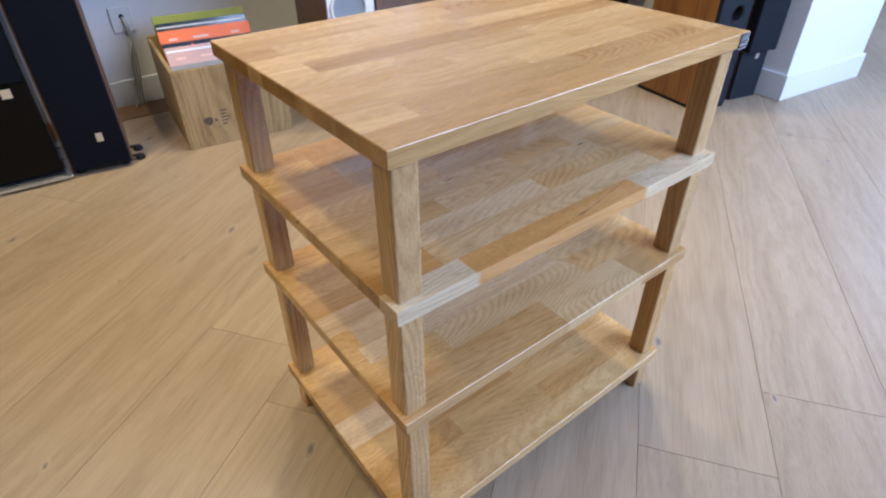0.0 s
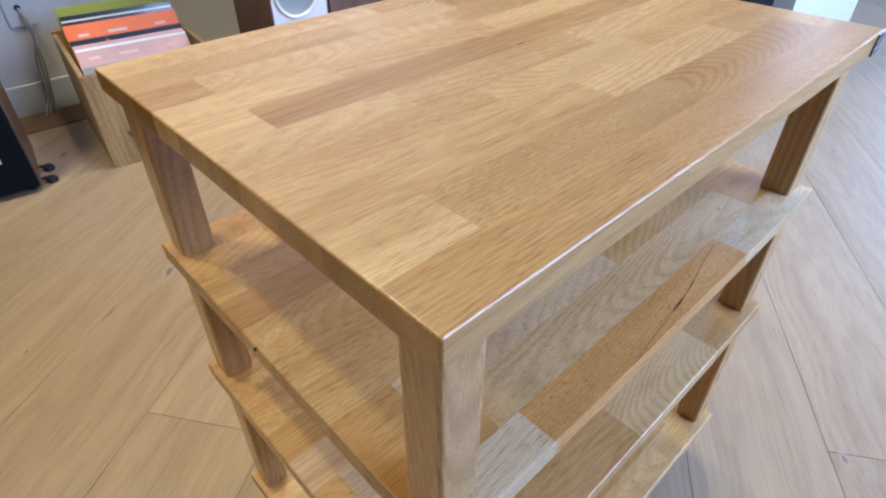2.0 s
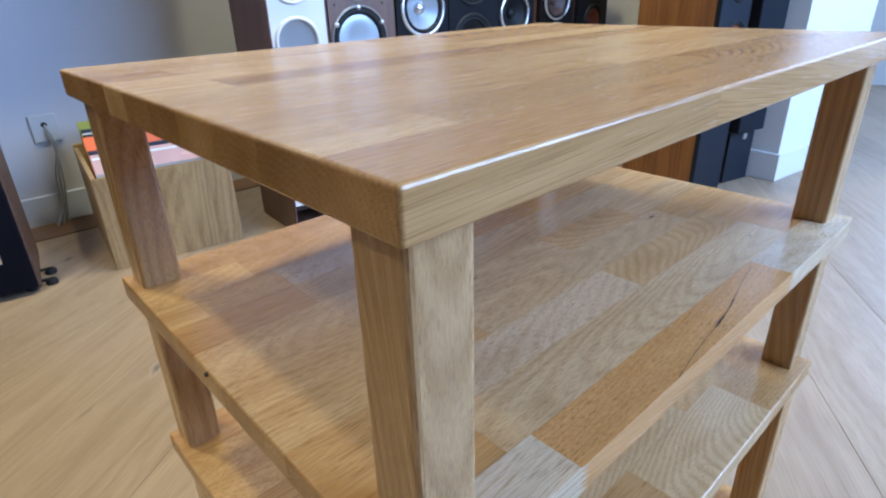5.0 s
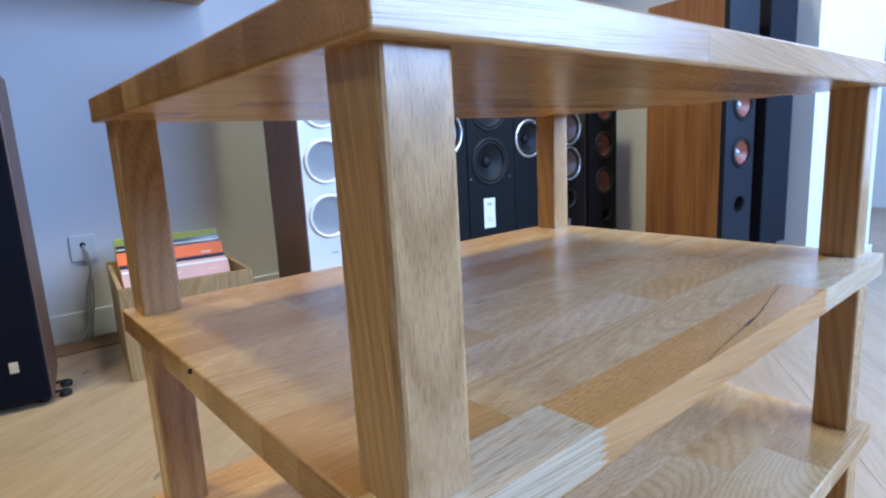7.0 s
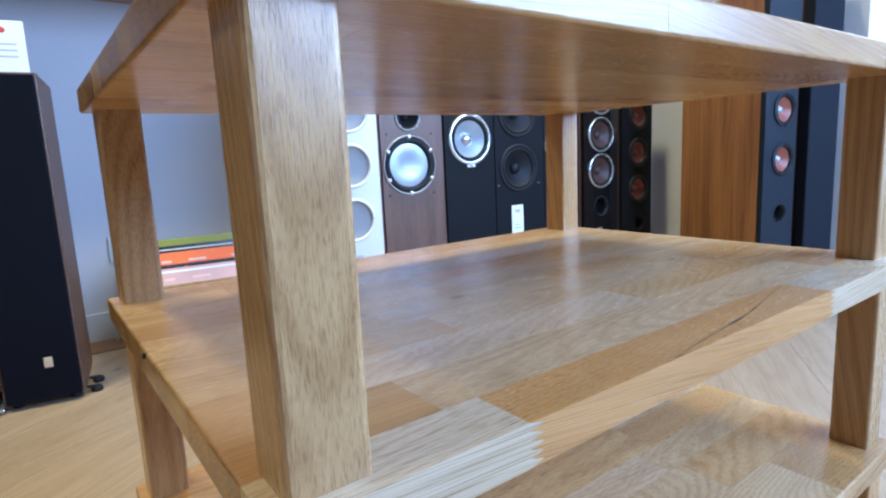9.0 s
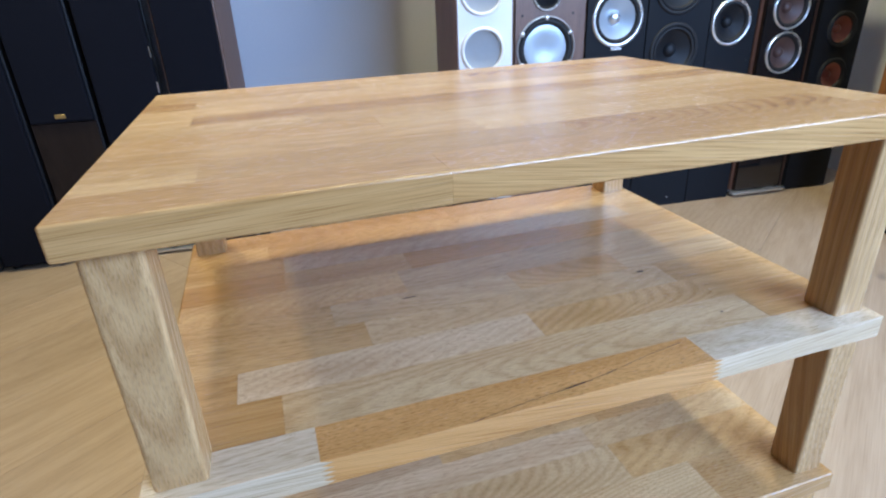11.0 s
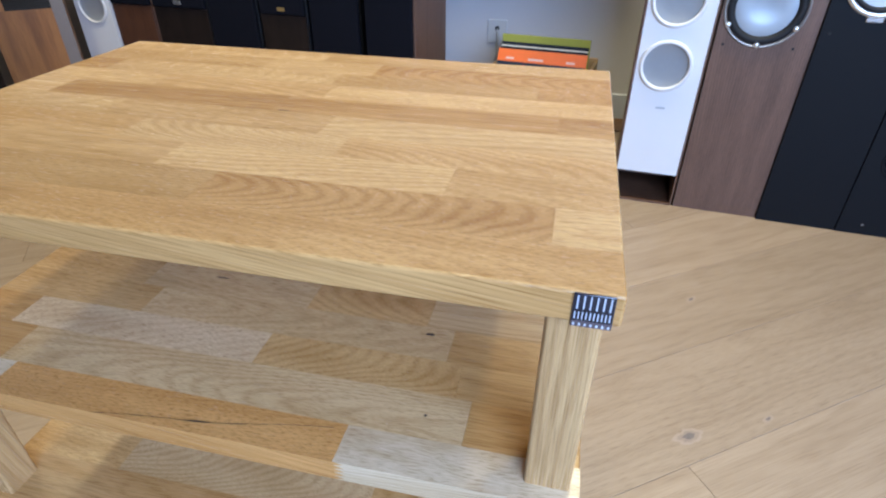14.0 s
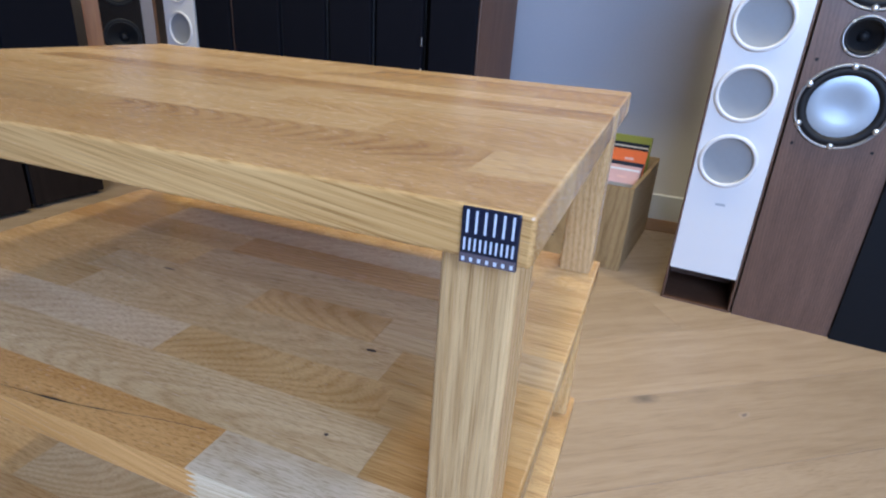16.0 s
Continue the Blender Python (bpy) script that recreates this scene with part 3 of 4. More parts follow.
def driver(sp, x, z, r, ring, cone, cap=None, kind="cone", lugs=0, y=0.0, rim=0.88):
    """A drive unit set in the front at (x, z): trim ring, rubber surround, cone and dust cap."""
    prof = [(r, 0.004), (r, -0.003), (r * (rim + 1.02) / 2, -0.0055), (r * rim, -0.0055), (r * (rim - 0.02), -0.002), (r * (rim - 0.02), 0.012)]
    dv = part("driver", lathe_bm(prof), ring, sp, smooth=True, at=(x, y, z))
    if kind == "flat":
        part("cone", lathe_bm([(r * 0.87, 0.003), (r * 0.84, 0.0045), (r * 0.4, 0.0055), (0, 0.006)]), cone, dv, smooth=True)
        return dv
    s0, s1 = r * (rim - 0.01), r * 0.72
    mid = (s0 + s1) / 2
    part("surround", lathe_bm([(s0, 0.003), (mid + (s0 - mid) * 0.6, -0.004), (mid, -0.0055), (mid - (s0 - mid) * 0.6, -0.004), (s1, 0.004)]), RUBBER, dv, smooth=True)
    if kind == "dome":
        part("cone", lathe_bm([(s1, 0.004), (s1 * 0.8, 0.0015), (s1 * 0.5, 0.0045), (s1 * 0.2, 0.007), (0, 0.0075)]), cone, dv, smooth=True)
    else:
        part("cone", lathe_bm([(s1, 0.004), (s1 * 0.7, 0.013), (s1 * 0.36, 0.024), (s1 * 0.30, 0.026)]), cone, dv, smooth=True)
        cr = s1 * 0.36
        part("dust_cap", lathe_bm([(cr, 0.024), (cr * 0.9, 0.018), (cr * 0.6, 0.0125), (cr * 0.25, 0.010), (0, 0.0095)]), cap or cone, dv, smooth=True)
    for i in range(lugs):
        a = 2 * math.pi * (i + 0.5) / lugs
        lug = lathe_bm([(0, -0.0085), (r * 0.055, -0.008), (r * 0.075, -0.006), (r * 0.075, 0.0)], 12)
        part("lug", lug, SILVER, dv, smooth=True, at=(r * 0.93 * math.cos(a), 0, r * 0.93 * math.sin(a)))
    return dv


def port(sp, x, z, r, material=RUBBER):
    prof = [(r * 1.12, 0.001), (r * 1.1, -0.002), (r, -0.001), (r * 0.88, 0.006), (r * 0.82, 0.02), (r * 0.82, 0.09), (0, 0.09)]
    return part("port", lathe_bm(prof, 32), material, sp, smooth=True, at=(x, 0, z))


def screws(sp, pts, material=RUBBER, r=0.004):
    for x, z in pts:
        part("screw", lathe_bm([(0, -0.0012), (r * 0.8, -0.0012), (r, 0.0005)], 12), material, sp, at=(x, 0, z))


def feet(sp, w, d, material=RUBBER):
    for x, y in ((0.025, 0.04), (w - 0.025, 0.04), (0.025, d - 0.03), (w - 0.025, d - 0.03)):
        part("foot", lathe_bm([(0, 0), (0.012, 0), (0.014, 0.004), (0.012, 0.012), (0, 0.012)], 14, "z"), material, sp, at=(x, y, 0))


ROW = pose(0.717, 1.432, 0, 0, 0, -5)


def in_row(u, dy=0.0):
    return ROW @ pose(u, dy, 0)


# white-fronted speaker in a walnut cabinet
w, d, h = 0.184, 0.29, 0.98
s = thing("loudspeaker", in_row(-0.021, 0.014), "walnut floor-standing loudspeaker with white front and grey cones", "loudspeaker", "loudspeakers along the wall")
part("cabinet", shell_bm(w, d, h, 0.0, 0.006), WALNUT, s)
HK = [(w / 2 - 0.009, z) for z in (0.418, 0.587, 0.755, 0.90)]
part("baffle", plate_bm(0.006, 0.100, w - 0.006, h - 0.006, [(x, z, 0.061) for x, z in HK]), WHITE, s, "glossy white front")
for x, z in HK:
    driver(s, x, z, 0.069, WHITE, GREYCONE, kind="flat", y=-0.003)
part("foot_panel", box_bm(0.0065, 0.17, 0.0185, w - 0.0065, 0.178, 0.118), WALNUT, s, "walnut panel at the back of the open foot")
part("name_plate", box_bm(w / 2 - 0.012, -0.001, 0.298, w / 2 + 0.012, 0.0005, 0.304), GREYINK, s)

# walnut speaker with a large silver cone
w, d, h = 0.232, 0.31, 1.02
s = thing("loudspeaker", in_row(0.168, 0.015), "walnut floor-standing loudspeaker with large silver cone", "loudspeaker", "loudspeakers along the wall")
part("cabinet", shell_bm(w, d, h), WALNUT, s)
part("baffle", plate_bm(0, 0, w, h, [(0.101, 0.58, 0.085), (0.101, 0.735, 0.038), (0.101, 0.885, 0.085)]), WALNUT, s)
for z in (0.58, 0.885):
    dv = driver(s, 0.101, z, 0.098, DARKRING, ALUCONE, kind="dome", lugs=6, rim=0.95)
driver(s, 0.101, 0.735, 0.046, DARKRING, BLACKCONE, RUBBER, lugs=4)
screws(s, [(0.022, 0.485), (0.188, 0.485), (0.022, 0.68), (0.188, 0.68)])

# black speaker with a silver-rimmed driver
w, d, h = 0.206, 0.30, 0.99
s = thing("loudspeaker", in_row(0.402, 0.006), "black floor-standing loudspeaker with silver-rimmed driver", "loudspeaker", "loudspeakers along the wall")
part("cabinet", shell_bm(w, d, h), BLACK, s)
part("baffle", plate_bm(0, 0, w, h, [(0.104, 0.658, 0.072), (0.104, 0.858, 0.072)]), BAFFLE, s)
for z in (0.658, 0.858):
    driver(s, 0.104, z, 0.088, SILVER, ALUCONE, SILVER)
    part("flange_tab", box_bm(0.085, -0.004, z - 0.098, 0.123, 0.0, z - 0.082, 0.002), SILVER, s)
screws(s, [(0.19, 0.53), (0.02, 0.53)])

# black speaker with a round port and a white card
w, d, h = 0.226, 0.31, 1.0
s = thing("loudspeaker", in_row(0.611, 0.004), "black floor-standing loudspeaker with round port and white card", "loudspeaker", "loudspeakers along the wall")
part("cabinet", shell_bm(w, d, h), BLACK, s)
part("baffle", plate_bm(0, 0, w, h, [(0.105, 0.548, 0.075), (0.105, 0.745, 0.075), (0.089, 0.222, 0.046)]), BAFFLE, s)
for z in (0.548, 0.745):
    driver(s, 0.105, z, 0.088, RUBBER, BLACKCONE, BLACKCONE)
port(s, 0.089, 0.222, 0.046, BAFFLE)
bm = box_bm(0.067, -0.0016, 0.300, 0.121, -0.0004, 0.412)
cd = part("price_card", bm, PAPER, s, "white printed price card")
for k, (za, zb, ba, bb) in enumerate(((0.326, 0.329, 0.077, 0.111), (0.338, 0.3405, 0.077, 0.101), (0.384, 0.396, 0.083, 0.105))):
    part("print_bar", box_bm(ba, -0.0022, za, bb, -0.0015, zb), GREYINK, cd)
screws(s, [(0.012, 0.488), (0.2, 0.488), (0.15, 0.03), (0.06, 0.03)], DARKRING, 0.0035)

# narrow black speaker with one silver ring
w, d, h = 0.176, 0.28, 0.97
s = thing("loudspeaker", in_row(0.842, 0.006), "narrow black floor-standing loudspeaker with one ringed driver", "loudspeaker", "loudspeakers along the wall")
part("cabinet", shell_bm(w, d, h), BLACK, s)
part("baffle", plate_bm(0, 0, w, h, [(0.078, 0.625, 0.062), (0.078, 0.79, 0.062)]), BAFFLE, s)
for z in (0.625, 0.79):
    driver(s, 0.078, z, 0.074, SILVER, BLACKCONE, BLACKCONE, rim=0.89)
screws(s, [(0.016, 0.50), (0.16, 0.50)], RUBBER)

# piano-black speaker on a silver plinth
w, d, h = 0.214, 0.32, 1.03
s = thing("loudspeaker", in_row(1.036, 0.002), "piano-black loudspeaker with brown cones on a silver plinth", "loudspeaker", "loudspeakers along the wall")
part("cabinet", shell_bm(w, d, h, z0=0.022), REDWOOD, s)
bp2 = part("baffle", plate_bm(0.012, 0.022, w - 0.012, h, [(0.107, 0.515, 0.058), (0.107, 0.66, 0.058), (0.107, 0.808, 0.058), (0.107, 0.370, 0.038)]), GLOSS, s, "glossy black front")
for z in (0.515, 0.66, 0.808):
    driver(s, 0.107, z, 0.070, SILVER, BROWNCONE, BROWNCONE, rim=0.92)
port(s, 0.107, 0.370, 0.038)
part("plinth", box_bm(-0.006, -0.02, 0.010, w + 0.006, d, 0.020, 0.003, 2), SILVER, s, "brushed silver plinth")
feet(s, w, d)
part("name_plate", box_bm(0.085, -0.002, 0.255, 0.113, 0.0, 0.283, 0.0006), DARKRING, s)

# dark speaker with copper cones
w, d, h = 0.192, 0.30, 0.98
s = thing("loudspeaker", in_row(1.262, 0.0), "dark rosewood loudspeaker with copper-red cones", "loudspeaker", "loudspeakers along the wall")
part("cabinet", shell_bm(w, d, h), REDWOOD, s)
part("baffle", plate_bm(0.004, 0.004, w - 0.004, h - 0.004, [(0.102, 0.425, 0.05), (0.102, 0.58, 0.05), (0.102, 0.735, 0.05), (0.115, 0.28, 0.030)]), BAFFLE, s)
for z in (0.425, 0.58, 0.735):
    driver(s, 0.102, z, 0.060, RUBBER, COPPER, COPPER)
port(s, 0.115, 0.28, 0.030)

# ---- row against the wall on the other side ----
ROWL = pose(0.02, 1.63, 0, 0, 0, -4)


def grille_speaker(u0, u1, h, side, low=0.0, low_mat=None, badge_mat=None, bz=0.47, label="", m=None, d=0.30, foot=True, bsize=(0.028, 0.012), boff=0.0):
    """A speaker whose front is covered by a cloth grille down to `low`, with a bare panel below it."""
    w = u1 - u0
    s = thing("loudspeaker", m if m is not None else ROWL @ pose(u0, 0, 0), label, "loudspeaker", "loudspeakers along the wall")
    part("cabinet", box_bm(0, 0.016, 0.012, w, d, h, 0.004, 2), side, s)
    part("grille", box_bm(0.006, 0.0, max(low, 0.018), w - 0.006, 0.018, h - 0.006, 0.005, 2), GRILLE, s, "black cloth grille")
    if low:
        part("lower_panel", box_bm(0.004, 0.008, 0.014, w - 0.004, 0.018, low - 0.002, 0.001), low_mat, s)
    if badge_mat:
        part("name_plate", box_bm(w / 2 + boff - bsize[0] / 2, -0.003, bz - bsize[1] / 2, w / 2 + boff + bsize[0] / 2, 0.001, bz + bsize[1] / 2, 0.0006), badge_mat, s)
    if foot:
        feet(s, w, d)
    return s


s = grille_speaker(-0.177, 0.004, 0.86, WALNUT, m=pose(-0.162, 1.638, 0, 0, 0, -8), badge_mat=TAN, bz=0.119, bsize=(0.019, 0.027), boff=0.0195, label="black-grilled loudspeaker with walnut sides on outrigger feet")
for fy in (0.05, 0.13):
    part("outrigger_foot", lathe_bm([(0, 0), (0.014, 0), (0.016, 0.006), (0.013, 0.014), (0.005, 0.018), (0, 0.018)], 16, "z"), RUBBER, s, at=(0.204, fy, 0))
    part("outrigger", box_bm(0.179, fy - 0.006, 0.012, 0.207, fy + 0.006, 0.018, 0.001), RUBBER, s)
s = grille_speaker(-0.385, -0.198, 0.97, SMOKED, 0.30, SMOKED, TAN, 0.275, "black loudspeaker with glossy lower front on a silver plinth", m=ROWL @ pose(-0.385, 0.0, 0.018), foot=False, bsize=(0.026, 0.026), boff=0.036)
part("plinth", box_bm(-0.012, -0.012, -0.010, 0.205, 0.3, 0.0, 0.003, 2), SILVER, s, "silver plinth")
for fx in (0.01, 0.18):
    for fy in (0.012, 0.27):
        part("spike", lathe_bm([(0.003, -0.018), (0.011, -0.014), (0.011, -0.008), (0, -0.008)], 14, "z"), SILVER, s, at=(fx, fy, 0))
part("grille_clip", box_bm(0.179, -0.002, 0.50, 0.183, 0.002, 0.53, 0.001), SILVER, s)
part("grille_clip", box_bm(0.179, -0.002, 0.60, 0.183, 0.002, 0.63, 0.001), SILVER, s)
DKWOOD = wood("dark_ash", (0.022, 0.015, 0.012), (0.010, 0.007, 0.006), "Z", 0.005, 0.45, 0.3, 0.05, spec=0.15)
grille_speaker(-0.578, -0.396, 0.95, BLACK, 0.452, DKWOOD, GOLD, 0.471, "black-grilled loudspeaker with dark ash lower front")
grille_speaker(-0.785, -0.588, 0.99, BLACK, 0, None, None, 0, "tall black loudspeaker with full-length grille")
grille_speaker(-1.025, -0.790, 0.96, BLACK, 0.452, DKWOOD, SILVER, 0.471, "black-grilled loudspeaker with dark brown lower front", bsize=(0.03, 0.014))
grille_speaker(-1.215, -1.030, 0.94, WALNUT, 0.452, REDWOOD, None, 0, "loudspeaker with black grille above a red-brown front")

# white speaker in the corner
w, d, h = 0.165, 0.26, 0.93
s = thing("loudspeaker", ROWL @ pose(-1.382, 0.0, 0), "white floor-standing loudspeaker with grey cones", "loudspeaker", "loudspeakers along the wall")
part("cabinet", shell_bm(w, d, h), WHITE, s)
part("baffle", plate_bm(0, 0, w, h, [(w / 2, z, 0.06) for z in (0.44, 0.60, 0.76)]), WHITE, s)
for z in (0.44, 0.60, 0.76):
    driver(s, w / 2, z, 0.066, WHITE, GREYCONE, kind="flat")

# cherry speaker with black upper front
w, d, h = 0.235, 0.16, 0.93
s = thing("loudspeaker", pose(-1.455, 1.44, 0, 0, 0, 42), "cherry-veneered loudspeaker with black upper front", "loudspeaker", "loudspeakers along the wall")
part("cabinet", shell_bm(w, d, h), ORANGEWOOD, s)
part("lower_panel", box_bm(0, 0, 0, 0.195, 0.018, 0.455), ORANGEWOOD, s)
part("baffle", plate_bm(0.055, 0.455, 0.195, h, [(0.122, 0.565, 0.058), (0.122, 0.74, 0.058)]), GLOSS, s)
part("side_strip", box_bm(0, 0, 0.455, 0.055, 0.018, h), ORANGEWOOD, s)
part("side_strip", box_bm(0.195, 0.004, 0, w, 0.018, h), TAUPE, s, "taupe trim strip")
for z in (0.565, 0.74):
    driver(s, 0.122, z, 0.066, RUBBER, BLACKCONE, BLACKCONE)
# two dark ones along the other wall
for yy, lab in ((1.075, "black-grilled loudspeaker with dark lower front"), (0.80, "black-grilled loudspeaker with dark lower front")):
    grille_speaker(0, 0.255, 0.95, BLACK, 0.43, DKWOOD, SILVER, 0.455, lab, m=pose(-1.375 + (1.075 - yy) * -0.03, yy, 0, 0, 0, 84))

# ---- speakers by the wall end ----
w, d, h = 0.158, 0.33, 1.075
s = thing("loudspeaker", pose(1.885, 0.715, 0, 0, 0, -11), "cherry-sided loudspeaker with slate front and red cones", "loudspeaker", "loudspeakers by the wall end")
part("cabinet", shell_bm(w, d, h, z0=0.014), ORANGEWOOD, s)
CX = 0.092
part("baffle", plate_bm(0.0, 0.014, w, h, [(CX, 0.54, 0.045), (CX, 0.70, 0.045), (CX, 0.86, 0.045), (CX, 0.36, 0.030)]), GREYBAF, s)
for z in (0.54, 0.70, 0.86):
    driver(s, CX, z, 0.055, RUBBER, COPPER, ALUCONE)
port(s, CX, 0.36, 0.030)
part("plinth", box_bm(0.004, 0.0, 0.0, w - 0.004, d - 0.004, 0.014), RUBBER, s)
w = 0.140
s = thing("loudspeaker", pose(2.102, 0.688, 0, 0, 0, -14), "slate-fronted loudspeaker with dark rosewood sides against the white wall end", "loudspeaker", "loudspeakers by the wall end")
part("cabinet", box_bm(0, 0.02, 0.0, w, 0.26, 1.12, 0.004, 2), REDWOOD, s)
part("grille", box_bm(-0.003, -0.022, 0.20, w + 0.003, 0.020, 1.116, 0.005, 2), SLATE, s)
part("lower_panel", box_bm(0.0, 0.010, 0.004, w, 0.0195, 0.198), GREYBAF, s)
part("name_plate", box_bm(0.075, 0.006, 0.165, 0.093, 0.0105, 0.185), SILVER, s)

# ---- record crate ----
CR = pose(0.200, 1.612, 0, 0, 0, -7)
crate = thing("record_crate", CR, "open wooden crate of reclaimed pine full of records", "crate")
CW, CD, CH, CT = 0.368, 0.47, 0.272, 0.013
bm = box_bm(-CW / 2, -CT / 2, -CH / 2, CW / 2, CT / 2, CH / 2, 0.0015)
PINEZ = wood("crate_pine_front", (0.40, 0.265, 0.11), (0.235, 0.14, 0.05), "Z", 0.012, 0.7, 0.4, 0.08, 10.0, 0.4, 0.8, 1.6, ringw=0.2, blotch=1.0)
fp = part("front_panel", bm, PINEZ, crate, "pine front with a dark brand stamp", at=(CW / 2, CT / 2, CH / 2))
PINEY = wood("crate_pine_side", (0.43, 0.30, 0.15), (0.27, 0.175, 0.08), "Y", 0.007, 0.7, 0.2, 0.08, 8.0, 0.3, 0.0, 1.6)
for nm, x in (("side_panel", CT / 2), ("side_panel", CW - CT / 2)):
    part(nm, box_bm(-CT / 2, -(CD - 2 * CT) / 2, -CH / 2, CT / 2, (CD - 2 * CT) / 2, CH / 2, 0.0015), PINEY, crate, at=(x, CD / 2, CH / 2))
part("back_panel", box_bm(-CW / 2, -CT / 2, -CH / 2, CW / 2, CT / 2, CH / 2 + 0.01, 0.0015), PINE, crate, at=(CW / 2, CD - CT / 2, CH / 2))
part("bottom_panel", box_bm(CT, CT, 0.004, CW - CT, CD - CT, 0.014), PINE, crate)
st = blob_bm(0.017, 0.016, 18, 11, 0)
st.transform(Matrix.Rotation(radians(90), 4, 'X'))
part("stamp", st, INK, fp, at=(-0.103, -CT / 2 - 0.0006, -0.045))
st = blob_bm(0.007, 0.006, 12, 12, 0)
st.transform(Matrix.Rotation(radians(90), 4, 'X'))
part("stamp", st, INK, fp, at=(-0.077, -CT / 2 - 0.0006, -0.045))
for k in range(5):
    part("stamp", box_bm(-0.058, -CT / 2 - 0.0007, -0.066 + k * 0.012, -0.040 + 0.004 * (k % 3), -CT / 2 - 0.0001, -0.061 + k * 0.012), INK, fp)


def sleeve(y, tilt, colour, label, size=0.318, thick=0.0045, x=0.185, z=0.015, bars=0):
    s = thing("record_sleeve", CR @ pose(x, y, z, -tilt), label, "record", "records in the crate")
    c = part("cover", box_bm(-size / 2, 0, 0, size / 2, thick, size, 0.0006), SLEEVES[colour], s)
    if bars:
        for bx, bw in ((-0.115, 0.03), (-0.02, 0.055), (0.105, 0.03)):
            part("print_bar", box_bm(bx - bw / 2, -0.0006, size - 0.036, bx + bw / 2, 0.0002, size - 0.028), PALEPRINT, c)
        if bars > 1:
            part("print_bar", box_bm(-0.159, -0.0007, size - 0.30, 0.159, 0.0002, size - 0.055), SLEEVES["grey"], c)
            # thin white strip painted as glare on the clear sleeve's top edge
            part("glare_band", box_bm(-0.157, -0.0008, size - 0.009, 0.157, 0.0002, size - 0.002), PAPER, c, "glare painted along the top of the clear sleeve")
            for fa, fb, fc, fd in ((-0.125, -0.075, 0.004, 0.0), (-0.125, -0.075, 0.004, 0.046), (-0.125, -0.121, 0.05, 0.0), (-0.079, -0.075, 0.05, 0.0), (-0.115, -0.085, 0.012, 0.018)):
                part("print_bar", box_bm(fa, -0.0013, size - 0.135 + fd, fb, -0.0004, size - 0.135 + fd + fc), PAPER, c)
    return s


sleeve(0.048, 33, "pink", "pink and grey record in a clear sleeve", bars=2)
sleeve(0.076, 32, "pink", "pink record in a clear sleeve", bars=1)
s = sleeve(0.115, 29, "navy", "navy blue record sleeve", bars=0)
part("print_dot", lathe_bm([(0, -0.0008), (0.006, -0.0008), (0.006, 0.0)], 16), REDINK, s, at=(-0.058, 0, 0.303))
sleeve(0.165, 24, "orange", "bright orange record sleeve with white print", bars=1, size=0.322, z=0.036)
for k in range(5):
    sleeve(0.200 + k * 0.016, 20 - 2 * k, ("dark", "cream", "dark", "navy", "dark")[k], ("dark record sleeve", "cream record sleeve", "dark record sleeve", "navy record sleeve", "dark record sleeve")[k] + " standing in the crate", size=0.315, z=0.04)
sleeve(0.312, 6, "olive", "olive green record sleeve standing at the back", size=0.322, z=0.050, thick=0.012)
sleeve(0.345, 5, "dark", "dark record sleeve standing at the back", size=0.316)

# ---- wall fittings ----
so = thing("wall_socket", pose(0.212, 2.2, 0.325), "white wall socket with grey cables hanging down", "socket")
plate = part("plate", box_bm(-0.040, -0.009, -0.046, 0.040, 0, 0.046, 0.003, 2), PLASTIC, so)
part("cable_hole", lathe_bm([(0, -0.010), (0.009, -0.010), (0.010, -0.008), (0.010, -0.002)], 16), RUBBER, so, at=(0.0, 0, 0.012))
for k in range(3):
    tube("cable", [(0.0, -0.012, 0.012), (0.004 + 0.004 * k, -0.028 - 0.004 * k, -0.03), (0.006 - 0.010 * k, -0.032, -0.16), (-0.012 - 0.008 * k, -0.036, -0.27), (-0.02 - 0.02 * k, -0.05 - 0.01 * k, -0.318)], 0.0035, CABLE, so)
sh = thing("wall_shelf", pose(0, 0, 0), "long oak wall shelf above the record crate", "shelf")
part("board", box_bm(-1.74, 1.812, 1.19, 0.72, 2.2, 1.235, 0.002), SHELFOAK, sh)
part("lipping", box_bm(-1.74, 1.80, 1.188, 0.72, 1.811, 1.237, 0.002), SHELFOAK, sh)
cardt = thing("price_card", ROWL @ pose(-0.112, 0.10, 0.861, -6), "white card standing on a loudspeaker", "card")
part("card", box_bm(0, 0, 0, 0.096, 0.002, 0.145), PAPER, cardt)
part("print_dot", lathe_bm([(0, -0.0006), (0.008, -0.0006), (0.008, 0)], 14), REDINK, cardt, at=(0.048, 0, 0.12))
for k in range(3):
    part("print_bar", box_bm(0.02, -0.0005, 0.05 + 0.016 * k, 0.076, 0.0001, 0.054 + 0.016 * k), GREYINK, cardt)

# ---- floor planks ----
PW, ANG = 0.2285, 35.0
ca, sa = math.cos(radians(ANG)), math.sin(radians(ANG))
rng = random.Random(21)
JOINTS = {0: 0.344, -3: 0.926, -4: 0.306, -6: 1.82, 4: 0.692, 1: 1.35, 2: 1.6, 3: 1.65, -1: 0.2, -2: 0.1, -5: 2.4}


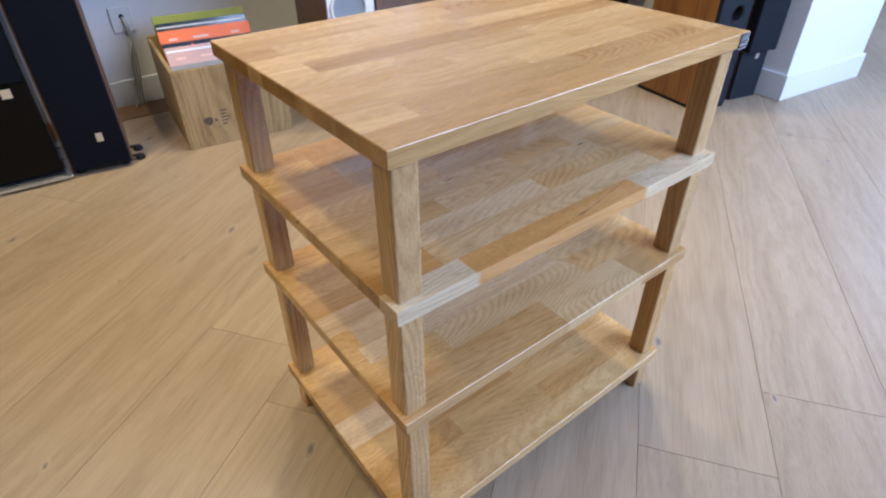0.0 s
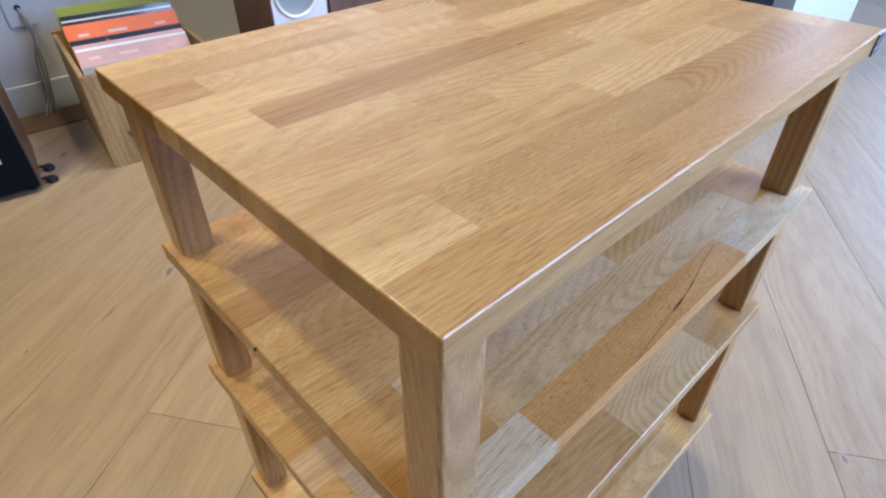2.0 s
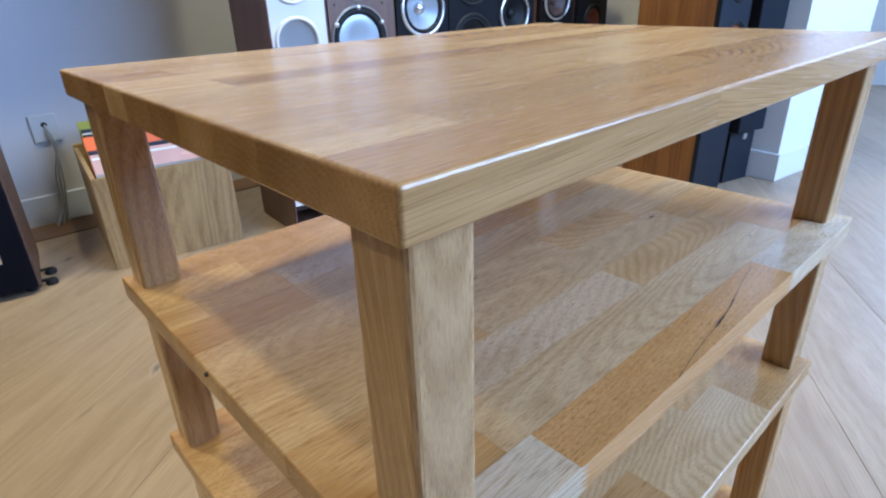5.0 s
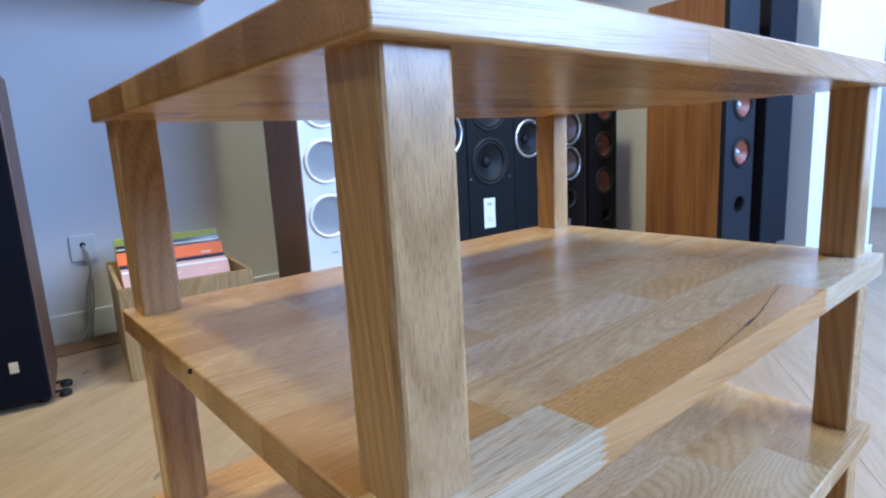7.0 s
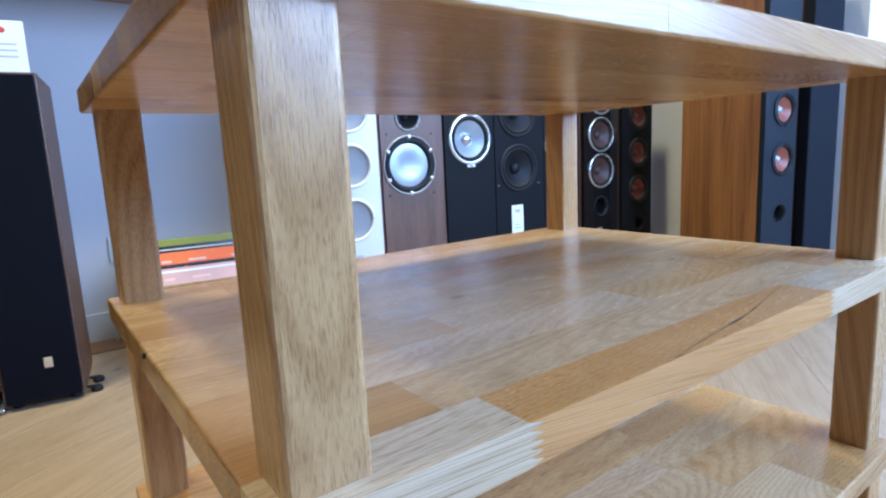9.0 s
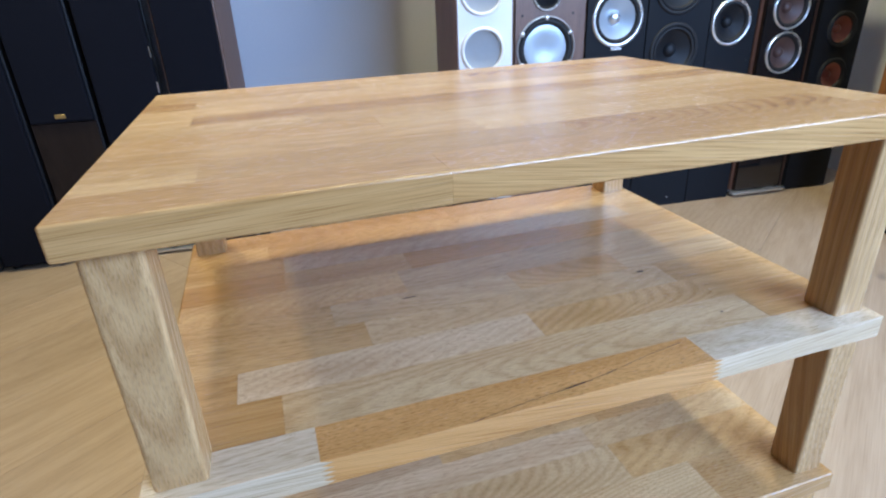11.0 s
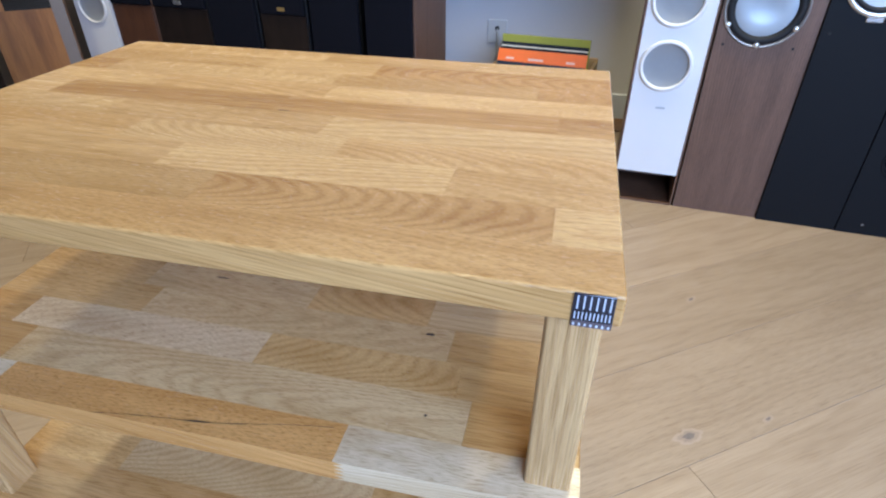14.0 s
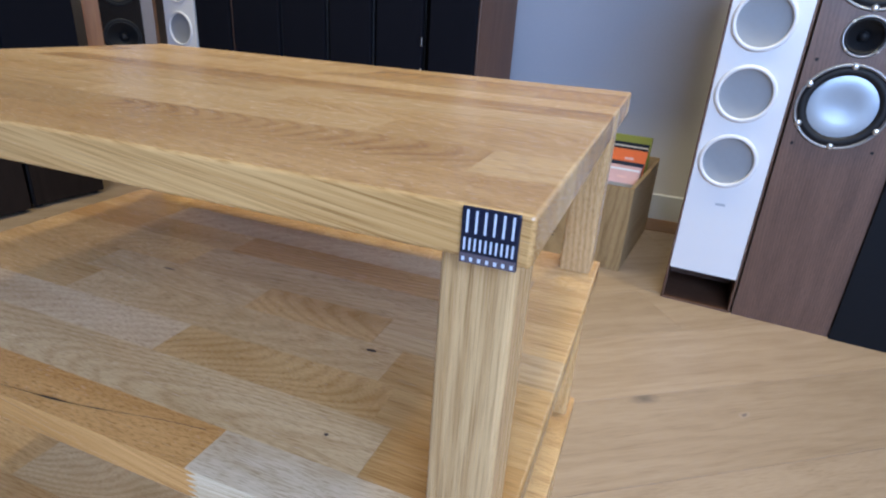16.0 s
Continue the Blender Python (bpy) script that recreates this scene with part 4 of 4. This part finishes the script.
def plank(u0, u1, n0, n1):
    bm = box_bm(u0 - (u0 + u1) / 2 + 0.0003, -(n1 - n0) / 2 + 0.0003, -0.012, u1 - (u0 + u1) / 2 - 0.0003, (n1 - n0) / 2 - 0.0003, 0)
    bmesh.ops.bevel(bm, geom=[e for e in bm.edges if all(v.co.z > -0.001 for v in e.verts)], offset=0.0005, segments=1, affect='EDGES')
    cu, cn = (u0 + u1) / 2, (n0 + n1) / 2
    m = Matrix.Translation((cu * ca - cn * sa, cu * sa + cn * ca, 0)) @ Matrix.Rotation(radians(ANG), 4, 'Z')
    inv = m.inverted()
    cut = False
    for co, no in (((X0, 0, 0), (-1, 0, 0)), ((X1, 0, 0), (1, 0, 0)), ((0, Y0, 0), (0, -1, 0)), ((0, Y1, 0), (0, 1, 0))):
        lc, ln = inv @ Vector(co), inv.to_3x3() @ Vector(no)
        if not bm.verts:
            break
        r = bmesh.ops.bisect_plane(bm, geom=bm.verts[:] + bm.edges[:] + bm.faces[:], plane_co=lc, plane_no=ln, clear_outer=True)
        cut |= any(isinstance(g, bmesh.types.BMEdge) for g in r["geom_cut"])
    if not bm.faces:
        bm.free()
        return
    ob = part("plank", bm, FLOOR, floor)
    ob.matrix_world = m


for k in range(-20, 19):
    n0 = 0.370 + 0.2285 * k
    anchor = JOINTS.get(k, rng.uniform(-1, 1))
    u = anchor - 1.9 * 3
    while u < 6.5:
        plank(u, u + 1.9, n0, n0 + PW)
        u += 1.9

# knots in the boards
KNOTHALO = mat("floor_knot_halo", (0.36, 0.275, 0.205), 0.5, grain=0.15, gscale=200)
KNOTRIM = mat("floor_knot_rim", (0.29, 0.22, 0.165), 0.5, grain=0.2, gscale=200)
KNOTCORE = mat("floor_knot_core", (0.16, 0.13, 0.115), 0.5, grain=0.3, gscale=300)
for i, (kx, ky, kr) in enumerate(((0.819, 0.526, 0.015), (0.115, 1.81, 0.014), (0.123, 1.038, 0.015), (-0.178, 0.989, 0.005), (0.725, -0.182, 0.007), (1.856, 0.20, 0.009), (-0.363, 1.359, 0.011), (0.969, 0.601, 0.006), (0.878, 0.950, 0.008), (0.680, 0.047, 0.011), (-0.031, 0.269, 0.011), (-0.407, 0.522, 0.007))):
    for grow, look_mat, lift in ((1.9, KNOTHALO, 0.00015), (1.35, KNOTRIM, 0.0003), (0.75, KNOTCORE, 0.00045)):
        kb = blob_bm(kr * 1.25 * grow, kr * 0.55 * grow, 20, 30 + i, lift)
        kn = part("knot", kb, look_mat, floor)
        kn.matrix_world = pose(kx, ky, 0, 0, 0, 35 + 9 * (i % 3))
